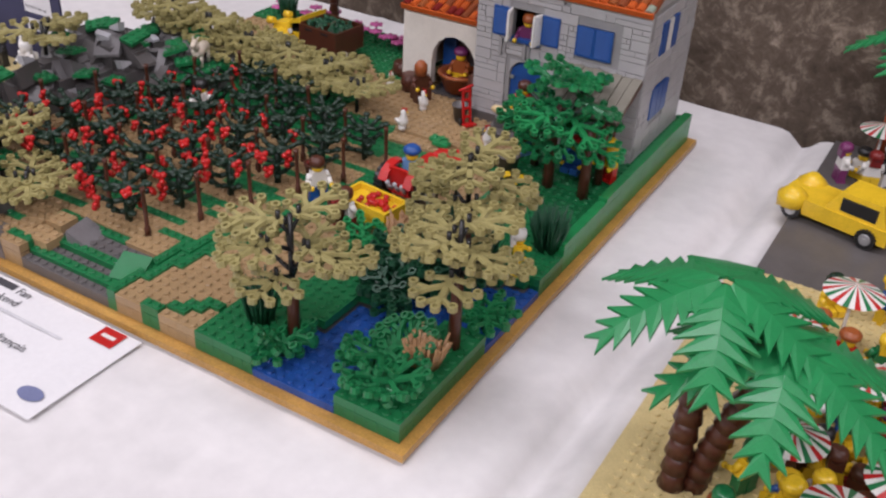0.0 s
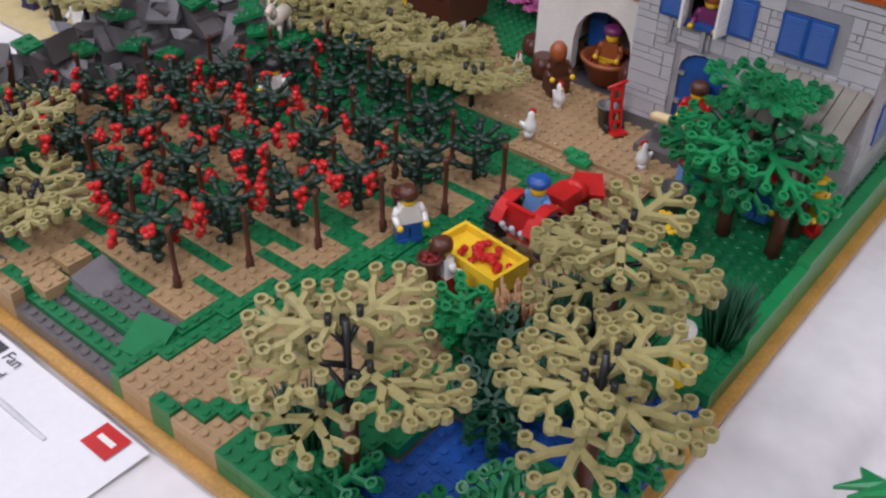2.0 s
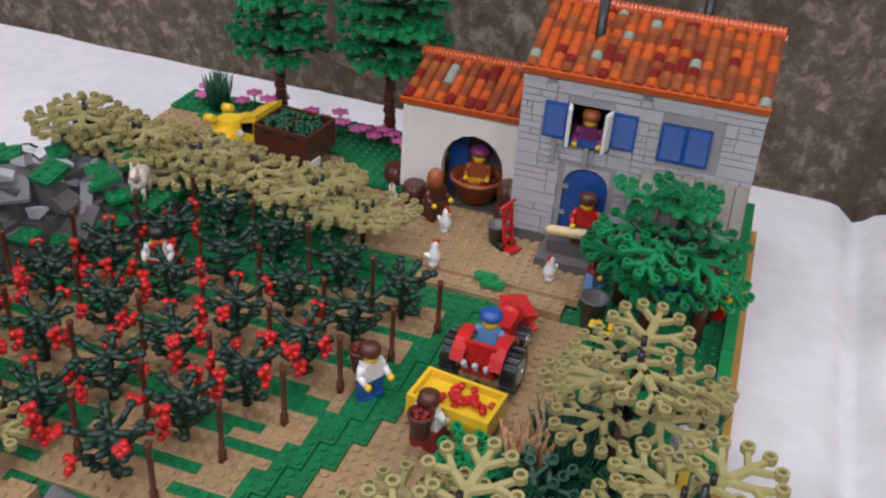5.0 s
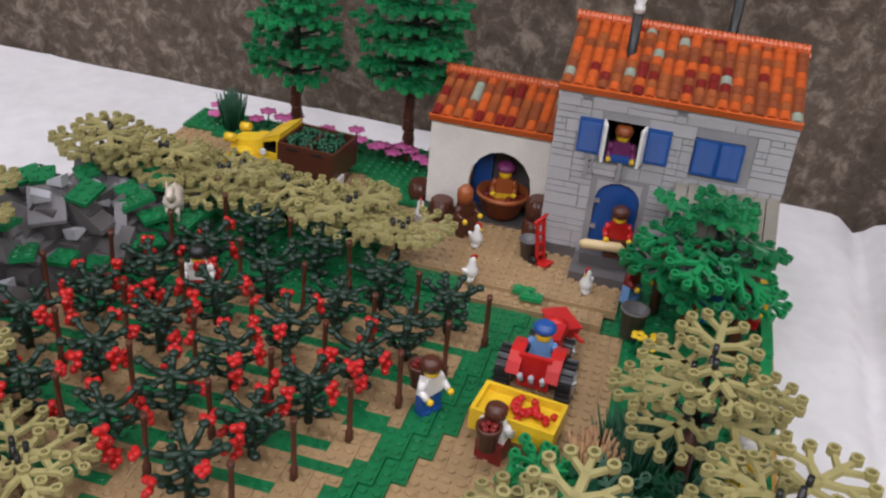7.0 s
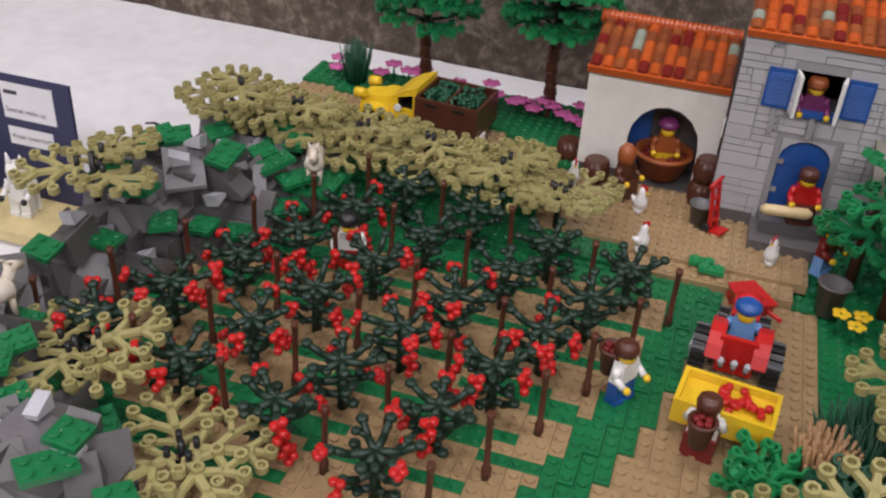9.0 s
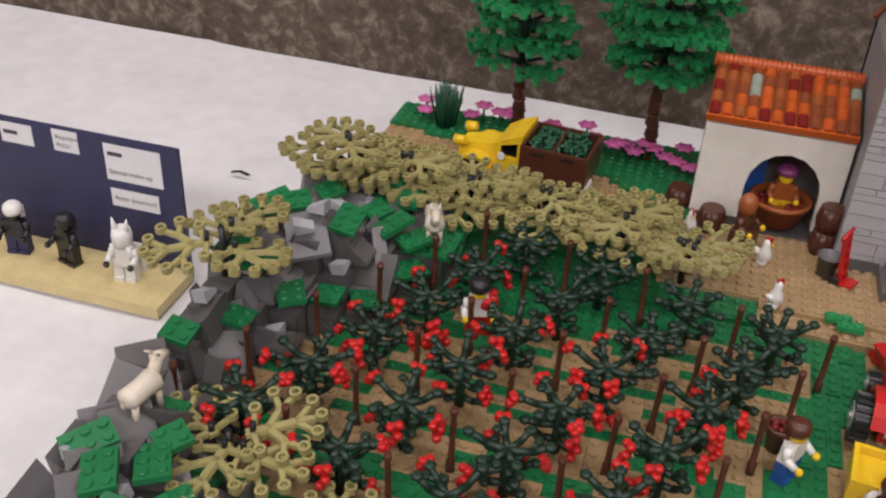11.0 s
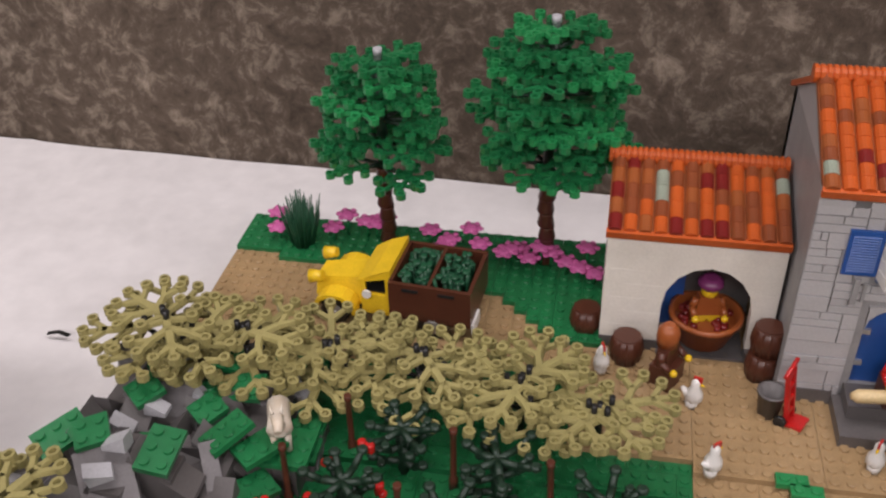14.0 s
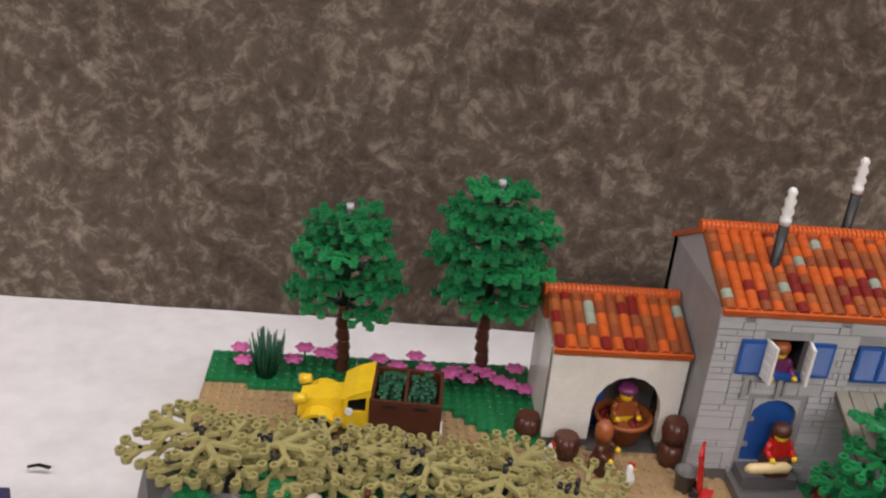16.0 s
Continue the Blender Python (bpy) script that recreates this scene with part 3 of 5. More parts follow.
def leaf(tree, kind, mat, x, y, z, rz, tip=0, lean=0):
    me = leaf_mesh(kind + mat.name, mat, BIG if kind == "big" else SMALL)
    return part("leaf", me, None, tree, "", at(x, y, z, tip, lean, rz))


def olive_tree(x, y, z, leaves, trunk=0.0, seed=0, stem=BLACK, spread=1.0):
    """Olive-leaved tree: forked stem, leaves (height, bearing, offset) as flat fans."""
    rng = random.Random(seed)
    tree = thing("olive_tree", "low tree of olive-green moulded leaf pieces on a dark stem" if not trunk else "tree of olive-green moulded leaves on a reddish-brown trunk", "tree", at(x, y, z), group="olive trees")
    bm = B()
    if trunk:
        lathe(bm, [(0.55, -0.4), (0.5, trunk * 0.5), (0.46, trunk)], 10)
        part("trunk", bm, BROWN, tree)
        bm = B()
    top = max(h for h, b, o in leaves)
    tube(bm, (0, 0, trunk - 0.2), (0, 0, top + 0.5), 0.28, 0.2, 8)
    for h, b, o in leaves:
        a = math.radians(b)
        tube(bm, (0, 0, max(trunk, h - 1.2)), (-math.sin(a) * o, math.cos(a) * o, h - 0.05), 0.2, 0.16, 6)
        tube(bm, (-math.sin(a) * o, math.cos(a) * o, h - 0.2), (-math.sin(a) * o, math.cos(a) * o, h + 0.9), 0.2, 0.2, 7)
    part("stem", bm, stem, tree)
    for h, b, o in leaves:
        a = math.radians(b)
        leaf(tree, "big", OLIVE, -math.sin(a) * o, math.cos(a) * o, h, b + rng.uniform(-12, 12), rng.uniform(-7, 9), rng.uniform(-8, 8))
    return tree


def vine(x, y, seed, fruit):
    rng = random.Random(seed)
    t = thing("grapevine", "dark green moulded vine plant with red berry clusters" if fruit else "bare dark green moulded vine plant", "vine", at(x, y, 0, 0, 0, rng.uniform(0, 60)), group="vines in the field")
    bm = B()
    tube(bm, (0, 0, 0), (0, 0, 3.9), 0.36, 0.3, 8)
    tips = []
    for z, n, r, ph in ((1.0, 3, 1.7, 0.4), (2.3, 4, 2.0, 0.0), (3.7, 6, 2.3, 0.5)):
        for i in range(n):
            a = 2 * math.pi * (i + ph) / n + rng.uniform(-0.2, 0.2)
            rr = r * rng.uniform(0.8, 1.12)
            up = rng.uniform(0.35, 0.8)
            p0, p1 = (0, 0, z), (rr * 0.55 * math.cos(a), rr * 0.55 * math.sin(a), z + 0.05)
            p2 = (rr * math.cos(a), rr * math.sin(a), z + up)
            p3 = (rr * 0.78 * math.cos(a + 0.35), rr * 0.78 * math.sin(a + 0.35), z + 0.4)
            tube(bm, p0, p1, 0.28, 0.25, 6)
            tube(bm, p1, p2, 0.25, 0.22, 6)
            if i % 2:
                tube(bm, p1, p3, 0.2, 0.18, 5)
                ball(bm, p3[0], p3[1], p3[2], 0.34, 0, 6, 4, 0.75)
            ball(bm, p2[0], p2[1], p2[2], 0.4, 0, 7, 5, 0.75)
            tips.append(p2)
    part("plant", bm, DGREEN, t)
    if fruit:
        for p in rng.sample(tips, 6):
            bm = B()
            d = Vector((p[0], p[1], 0)).normalized()
            side = Vector((-d.y, d.x, 0))
            q = Vector(p) + d * 0.3
            drop = rng.choice((0.3, 0.6, 1.0))
            tube(bm, q + Vector((0, 0, 0.2)), q + d * 0.3 * (1.2 - drop) + Vector((0, 0, -drop)), 0.2, 0.18, 6)
            for f, sx, out in ((0.12, 0.26, 0.05), (-0.05, -0.26, 0.15), (-0.5 * drop, 0.24, 0.3), (-drop, -0.1, 0.35)):
                c = q + side * sx + d * out
                ball(bm, c.x, c.y, c.z + f, 0.31, 0, 8, 5)
            part("berry_cluster", bm, RED, t, "cluster of shiny red berries")
    return t


def stake(x, y, z=0.0, h=5.1):
    bm = B()
    lathe(bm, [(0.3, 0), (0.3, 0.9), (0.2, 1.0), (0.2, h - 0.5), (0.25, h - 0.4), (0.25, h)], 8)
    return single("stake", bm, BROWN, "thin reddish-brown vine stake standing on a stud", "stake", at(x, y, z, random.uniform(-2, 2), random.uniform(-2, 2)), group="vine stakes")


VINE_ROWS = [(-11.4, -39.6, 2.09, 4.76), (-18.3, -37.8, 2.23, 4.66), (-25.4, -36.2, 2.32, 4.8), (-32.5, -34.4, 2.5, 4.75), (-40.8, -33.4, 2.75, 4.95)]


def field():
    for k, (x0, y0, dx, dy) in enumerate(VINE_ROWS):
        for i in range(6):
            x, y = x0 + dx * i, y0 + dy * i
            stake(x, y)
            if x - 3.4 > rock_edge(y + 0.9) + 0.6:
                vine(x - 3.4, y + 0.9, 10 * k + i, i <= 3 or (k >= 3 and i == 4))


def pine(x, y, trunk, levels, seed):
    rng = random.Random(seed)
    t = thing("pine_tree", "tall green moulded-leaf tree on a knobbly brown trunk", "tree", at(x, y, 1.2), group="trees behind the track")
    bm = B()
    z = 0.0
    while z < trunk:
        lathe(bm, [(0.62, z), (0.7, z + 0.15), (0.55, z + 1.0), (0.62, z + 1.2)], 10, 0.12 * math.sin(z), 0.1 * math.cos(z * 1.3))
        z += 1.2
    part("trunk", bm, BROWN, t)
    bm = B()
    top = levels[-1][0]
    lathe(bm, [(0.5, trunk - 0.1), (0.35, top + 0.6)], 8)
    part("stem", bm, DGREEN, t)
    bm = B()
    lathe(bm, [(0.35, top + 0.6), (0.35, top + 1.1)], 8)
    part("tip", bm, LROCK, t, "pale round stud at the top")
    for lz, n, off, kind in levels:
        ph = rng.uniform(0, 360)
        for i in range(n):
            b = ph + 360 * i / n + rng.uniform(-22, 22)
            a = math.radians(b)
            o = off * rng.uniform(0.6, 1.15)
            leaf(t, kind, BGREEN if rng.random() < 0.3 else GREEN, -math.sin(a) * o, math.cos(a) * o, lz + rng.uniform(-0.16, 0.2), b, rng.uniform(-4, 4), rng.uniform(-4, 4))
            tip = Vector((-math.sin(a) * o, math.cos(a) * o, lz))
            limb = B()
            tube(limb, (0, 0, lz - 0.2), tip, 0.2, 0.16, 6)
            part("limb", limb, DGREEN, t)
    return t


def green_tree():
    t = thing("leafy_tree", "broad bright green moulded-leaf tree on brown trunks beside the house", "tree", at(14.9, -8.2, -0.2))
    for dx, dy, h in ((-0.5, 0, 9.5), (3.6, -0.2, 7.8), (3.7, 5.3, 7.5)):
        bm = B()
        lathe(bm, [(0.62, 0), (0.56, 2.5), (0.55, h)], 10, dx, dy)
        part("trunk", bm, BROWN, t)
    rng = random.Random(9)
    for i in range(10):
        bm = B()
        a = i * 0.7
        tube(bm, (0.2, 0.4, 7.0), (0.2 + 3.4 * math.cos(a), 0.4 + 3.4 * math.sin(a), 8.2 + (i % 3)), 0.3, 0.2, 6)
        part("limb", bm, DGREEN, t)
    for lz, n, off in ((6.2, 4, 3.0), (7.6, 4, 3.4), (9.0, 5, 2.8), (10.6, 4, 2.0), (12.0, 3, 1.0), (13.0, 3, 0.2)):
        ph = rng.uniform(0, 360)
        for i in range(n):
            b = ph + 360 * i / n + rng.uniform(-14, 14)
            a = math.radians(b)
            o = off * rng.uniform(0.6, 1.1)
            leaf(t, "big" if lz < 12 else "small", BGREEN if rng.random() < 0.35 else GREEN, 0.2 - math.sin(a) * o, 0.8 + math.cos(a) * o, lz - 0.3 + rng.uniform(-0.6, 0.6), b + rng.uniform(-25, 25), rng.uniform(-28, 12), rng.uniform(-20, 20))


def grass_tuft(x, y, z, h, n, mat, label, seed, spread=0.9, name="grass_tuft", r=0.13):
    rng = random.Random(seed)
    bm = B()
    for i in range(n):
        a, q = rng.uniform(0, 6.28), rng.uniform(0.05, spread)
        hh = h * rng.uniform(0.65, 1.0)
        tube(bm, (q * math.cos(a), q * math.sin(a), 0), (q * 2.0 * math.cos(a), q * 2.0 * math.sin(a), hh), r, r * (0.3 if mat is not STRAW else 1.0), 5)
    return single(name, bm, mat, label, "plant", at(x, y, z))


build_house()
build_shed()
field()
pine(-29.8, 14.0, 6.8, [(7.6, 7, 2.7, "small"), (9.6, 7, 2.9, "small"), (9.9, 3, 0.8, "small"), (11.6, 6, 2.4, "small"), (13.4, 6, 2.0, "small"), (13.7, 3, 0.6, "small"), (15.0, 4, 1.2, "small"), (16.2, 3, 0.3, "small")], 2)
pine(-16.6, 13.0, 7.8, [(9.2, 6, 2.6, "small"), (9.6, 2, 1.2, "big"), (11.2, 8, 3.3, "small"), (13.2, 8, 3.4, "small"), (13.5, 3, 1.2, "big"), (15.2, 7, 3.0, "small"), (17.0, 7, 2.4, "small"), (17.3, 3, 0.8, "small"), (18.6, 5, 1.4, "small"), (19.8, 3, 0.3, "small")], 3)
green_tree()
WIDE = [(6.8, 15, 2.8), (7.4, 85, 3.6), (7.0, 190, 2.6), (7.8, 290, 3.0), (9.2, 50, 2.0), (9.4, 160, 2.2), (9.0, 260, 2.2), (10.9, 350, 1.0), (10.8, 130, 1.0)]
TALL = [(7.6, 30, 2.4), (8.4, 100, 3.0), (7.4, 170, 2.4), (8.0, 245, 1.8), (10.2, 60, 2.8), (11.0, 145, 2.6), (10.2, 215, 1.8), (10.8, 300, 1.2), (13.4, 20, 2.2), (13.8, 110, 2.2), (13.0, 200, 1.6), (15.6, 330, 1.0), (16.0, 150, 0.9), (16.4, 60, 1.2)]
olive_tree(8.6, -43.3, -0.8, [(h + 0.3, b, o * 0.9) for h, b, o in WIDE], 5.2, 1)
FRONT = [(7.8, 20, 1.8), (8.2, 100, 2.2), (7.4, 190, 2.2), (8.0, 285, 2.0), (9.8, 60, 1.4), (10.2, 160, 1.6), (9.6, 250, 1.2), (11.2, 330, 0.8)]
REAR = [(7.6, 10, 2.2), (8.2, 75, 2.4), (7.8, 150, 1.8), (8.4, 230, 2.4), (8.0, 300, 2.6), (10.0, 40, 1.8), (10.4, 130, 1.4), (10.2, 270, 2.4), (11.8, 350, 1.0), (11.6, 200, 0.8)]
olive_tree(20.2, -37.4, -0.8, [(h + 0.6, b, o * 0.75) for h, b, o in FRONT], 7.2, 2)
olive_tree(15.2, -27.2, -0.8, [(h, b, o * 0.75) for h, b, o in REAR if h > 7.7], 6.8, 4)
LOW = [(3.0, 20, 1.4), (3.4, 95, 1.6), (3.1, 165, 1.4), (3.3, 235, 1.6), (3.0, 300, 1.4), (4.2, 60, 0.4), (4.4, 200, 0.5)]
for n, (tx, ty, tz, turn) in enumerate(((-39.6, -6.2, 3.4, 0), (-35.0, -5.0, 2.0, 40), (-29.4, -4.2, 0.6, 75), (-23.2, -4.0, 0.6, 20), (-16.4, -5.4, 0.6, 110), (-11.4, -6.4, 0.8, 60))):
    olive_tree(tx, ty, tz, [(h - (0.2 if tz == 0.4 else 0), b + turn, o * (1.0 if n < 5 else 0.5)) for h, b, o in (LOW if n < 5 else LOW[:4])], 0, 20 + n)
olive_tree(-41.4, -24.8, 6.2, [(2.2, 30, 1.2), (2.5, 120, 1.0), (2.3, 250, 1.2), (3.2, 330, 0.8)], 0, 31)
olive_tree(-35.0, -37.0, 1.4, [(2.0, 70, 1.5), (2.2, 250, 1.2), (2.4, 190, 0.8), (2.7, 300, 1.4)], 0, 32)
olive_tree(-25.4, -41.2, 0.4, [(1.8, 40, 0.8), (2.0, 160, 1.0), (2.2, 280, 0.9), (2.0, 230, 1.2)], 0, 33)

# ---- rocks along one side ----
def rocks():
    rng = random.Random(12)
    crag = thing("rock_outcrop", "craggy hill of dark grey slope bricks with green plates", "rocks")
    forms = {}

    def form(w, d, h, mat, studs):
        key = (w, d, h, mat.name, studs)
        if key not in forms:
            bm = B()
            if studs:
                box(bm, -w / 2, -d / 2, -0.4, w / 2, d / 2, 0)
                for a in range(int(w)):
                    for b in range(int(d)):
                        stud(bm, a + 0.5 - w / 2, b + 0.5 - d / 2, 0)
            else:
                wedge(bm, -w / 2, -d / 2, -h, w / 2, d / 2, 0, lip=0.3)
            forms[key] = mesh("slope_brick", bm, mat)
        return forms[key]

    fill = B()
    y = -46.6
    while y < -3:
        x = X0 + 0.4
        while x < rock_edge(y):
            d = rock_edge(y) - x
            cap = 4.4 if y < -38 else 4.4 + 0.65 * (y + 38) if y < -33 else 7.2 if y < -15 else 4.6
            h = min(0.9 + 1.5 * d, cap) * (0.95 + 0.3 * noise.noise(Vector((x * 0.21, y * 0.21, 0))))
            h = max(h, 0.5)
            box(fill, x - 1, y - 1, -0.8, x + 1, y + 1, h - 0.9)
            mat = rng.choice([ROCK] * 13 + [MROCK] * 5 + [LROCK])
            w, dd = rng.choice(((2, 2), (2, 3), (3, 3), (3, 2), (1, 2)))
            face = rng.choice((0, 0, 90, 90, 180, 270, 45, 30))
            me = form(w, dd, rng.choice((2.4, 3.0, 3.6)) if mat is not LROCK else 1.6, mat, False)
            part("slope_brick", me, None, crag, "", at(x + rng.uniform(-0.3, 0.3), y + rng.uniform(-0.3, 0.3), h + rng.uniform(0.0, 1.0), rng.uniform(-9, 9), rng.uniform(-9, 9), face))
            if rng.random() < 0.24:
                part("slope_brick", form(1, 1.4, 1.0, LROCK, False), None, crag, "", at(x + rng.uniform(-0.8, 0.8), y - 0.8, h + 1.0, rng.uniform(-10, 10), rng.uniform(-10, 10), face + 90))
            if rng.random() < 0.4:
                me = form(2, rng.choice((2, 3)), 0.4, GREEN, True)
                part("green_plate", me, None, crag, "", at(x + 0.4, y - 0.3, h + 0.9, rng.uniform(-14, 14), rng.uniform(-10, 10), rng.choice((0, 90, 30, -40))))
            x += 2.0
        y += 2.0
    # ledges under the goats
    for gx, gy, gz in ((-30.6, -11.4, 3.4), (-40.6, -36.9, 4.0)):
        box(fill, gx - 1.4, gy - 1.6, -0.8, gx + 1.2, gy + 1.8, gz - 0.62)
        part("green_plate", form(4, 4, 0.4, GREEN, True), None, crag, "", at(gx, gy, gz - 0.2))
    tagged(part("core", fill, ROCK, crag), kind="stuff")


rocks()

# ---- beds by the front edge ----
bm = B()
wedge(bm, -1.5, -1.3, -1.2, 1.5, 1.3, 0.5, 0.5)
single("green_slope", bm, GREEN, "large smooth green slope brick at the field's corner", "slope", at(-8.9, -44.2, 0.0, 0, 0, 12))
bm = B()
wedge(bm, -1.5, -1.2, -1.0, 1.5, 1.2, 0.6, 0.3)
single("grey_slope", bm, MROCK, "blue-grey slope brick on the bank", "slope", at(-16.0, -42.6, 0.2, 0, 0, 100))
for k, (bx, by, w) in enumerate(((-20.6, -46.0, 3), (-22.6, -45.0, 2), (-20.4, -43.6, 2))):
    bm = B()
    box(bm, 0, 0, -0.8, w, 2, 0.1 + 0.2 * k)
    for a in range(w):
        for b in range(2):
            stud(bm, a + 0.5, b + 0.5, 0.1 + 0.2 * k)
    single("tan_brick", bm, TAN, "tan brick block stepped against the rocks", "brick", at(bx, by), group="tan blocks")

# ---- figures: toy dolls, one mesh each ----
HAIR = BROWN


def figure(x, y, z, face, torso, legs, hair, label, hat="hair", skirt=False, basket=False, reach=0.35, sit=False, name="toy_figure", skin=None):
    bm = B()
    zb = 0.0
    if sit:
        box(bm, -0.95, -0.35, 0.2, 0.95, 0.5, 0.9, 2)
        box(bm, -0.95, -1.5, 0.2, -0.08, -0.3, 0.85, 2)
        box(bm, 0.08, -1.5, 0.2, 0.95, -0.3, 0.85, 2)
        zb = -0.8
    elif skirt:
        wedge(bm, -1.0, -0.9, 0, 1.0, 0.75, 1.75, 1.7, 2)
    else:
        for s in (-1, 1):
            box(bm, s * 0.5 - 0.44, -0.5, 0, s * 0.5 + 0.44, 0.5, 0.35, 2)
            box(bm, s * 0.5 - 0.44, -0.35, 0.35, s * 0.5 + 0.44, 0.45, 1.35, 2)
        box(bm, -0.95, -0.35, 1.3, 0.95, 0.45, 1.7, 2)
    v = [bm.verts.new((sx * w, yy, zz + zb)) for zz, w in ((1.7, 0.95), (3.25, 0.68)) for sx, yy in ((-1, -0.42), (1, -0.42), (1, 0.46), (-1, 0.46))]
    for f in ((3, 2, 1, 0), (4, 5, 6, 7), (0, 1, 5, 4), (1, 2, 6, 5), (2, 3, 7, 6), (3, 0, 4, 7)):
        bm.faces.new([v[i] for i in f]).material_index = 1
    for s in (-1, 1):
        tube(bm, (s * 0.82, 0, 3.0 + zb), (s * 1.12, -0.15, 2.3 + zb), 0.3, 0.28, 8, 1)
        tube(bm, (s * 1.12, -0.15, 2.35 + zb), (s * 1.05, -0.5 - reach, 1.95 + zb), 0.27, 0.24, 8, 1)
        ball(bm, s * 1.03, -0.75 - reach, 1.9 + zb, 0.28, 0, 7, 5)
    lathe(bm, [(0.35, 3.2 + zb), (0.56, 3.35 + zb), (0.62, 3.6 + zb), (0.62, 4.1 + zb), (0.5, 4.32 + zb)], 12, 0, 0, 0)
    if hat == "hair":
        lathe(bm, [(0.74, 3.75 + zb), (0.82, 4.1 + zb), (0.72, 4.5 + zb), (0.4, 4.72 + zb)], 12, 0, 0.1, 3)
        box(bm, -0.6, 0.25, 3.0 + zb, 0.6, 0.75, 4.2 + zb, 3)
    elif hat == "cap":
        lathe(bm, [(0.78, 4.0 + zb), (0.92, 4.2 + zb), (0.9, 4.5 + zb), (0.5, 4.8 + zb)], 12, 0, 0, 3)
    elif hat == "hood":
        lathe(bm, [(0.7, 3.2 + zb), (0.8, 3.9 + zb), (0.75, 4.5 + zb), (0.35, 4.95 + zb)], 12, 0, 0.12, 3)
    elif hat == "crest":
        lathe(bm, [(0.75, 3.2 + zb), (0.85, 4.2 + zb), (0.7, 4.8 + zb)], 12, 0, 0.1, 3)
        for s in (-0.45, 0.45):
            tube(bm, (s, 0, 4.6 + zb), (s * 1.4, 0.05, 5.7 + zb), 0.3, 0.06, 8, 3)
        tube(bm, (-0.7, -0.3, 3.4 + zb), (-0.75, -0.4, 2.2 + zb), 0.25, 0.15, 7, 3)
        tube(bm, (0.7, -0.3, 3.4 + zb), (0.75, -0.4, 2.2 + zb), 0.25, 0.15, 7, 3)
        box(bm, -1.3, 0.6, 0.4, 1.3, 0.75, 3.2, 3)
    mats = [skin or YELLOW, torso, legs, hair]
    if basket:
        lathe(bm, [(0.6, 1.6), (0.85, 3.3), (0.95, 3.4), (0.95, 3.6), (0.75, 3.6), (0.7, 2.4)], 12, 0, 1.15, 4)
        for i in range(5):
            ball(bm, 0.4 * math.cos(i * 1.3), 1.15 + 0.4 * math.sin(i * 1.3), 3.45, 0.28, 5, 7, 5)
        mats += [BROWN, DRED]
    return single(name, bm, mats, label, "toy figure", at(x, y, z, 0, 0, face))


figure(-3.0, -24.9, 0, 60, WHITE, BLUE, HAIR, "toy picker in white shirt and blue trousers carrying a brown basket", basket=True)
figure(2.4, -27.6, -0.4, 170, WHITE, DRED, HAIR, "toy picker in white blouse and dark red skirt with a basket", skirt=True, basket=True)
figure(3.9, -18.5, 1.5, 176, LBLUE, LBLUE, BLUE, "toy tractor driver in pale blue with a blue cap", hat="cap", sit=True)
figure(-25.2, -17.4, 0, 20, WHITE, RED, BLACK, "toy picker in white shirt and red trousers among the vines")
figure(-7.1, 0.7, 0.8, 60, BROWN, BROWN, NOUGAT, "toy woman in a long brown dress and orange headscarf", hat="hood", skirt=True)
figure(7.3, -0.9, 2.7, 10, RED, BROWN, HAIR, "toy woman in red holding a long loaf in the doorway", skirt=True)
figure(6.2, 0.95, 9.6, 5, PURPLE, PURPLE, NOUGAT, "toy woman leaning out of the open upper window", reach=0.6)
figure(-4.4, 5.3, 1.9, 10, NOUGAT, YELLOW, PURPLE, "toy treader with a plum hat standing in the tub", hat="cap")
figure(9.6, -5.0, 0.8, 60, DRED, LBLUE, BLACK, "toy man in a red jacket beside the house steps")
figure(16.2, -5.8, 1.2, 0, BLUE, BLUE, RED, "toy man in blue sitting under the lean-to roof", sit=True, hat="cap")
figure(19.6, -5.0, 0.8, -20, YELLOW, RED, YELLOW, "toy figure in yellow and red under the tree")
figure(19.2, -24.6, -0.4, 120, YELLOW, YELLOW, WHITE, "toy angler in a yellow-orange waistcoat beside the river")
figure(-60.0, -17.6, -2.0, -15, BLACK, BLACK, BLACK, "all-black toy figure on the tan strip", hat="hair", skin=BLACK)
figure(-64.8, -17.6, -2.0, 10, BLACK, NAVY, WHITE, "dark toy figure on the tan strip before the navy board", skin=BLACK)
figure(-54.4, -18.0, -2.0, 5, WHITE, WHITE, WHITE, "white toy figure with a tall horned headdress and cape", hat="crest", skin=BLACK)
bm = B()
lathe(bm, [(0.2, -2.0), (0.45, -1.6), (0.48, 1.6), (0.2, 2.0)], 10)
single("bread_loaf", bm, shade("bread_plastic", (0.66, 0.50, 0.26), 0.4), "long pale loaf held across the doorway", "bread", at(6.2, -2.3, 4.0, 0, 88, 4))


# ---- animals of plastic ----


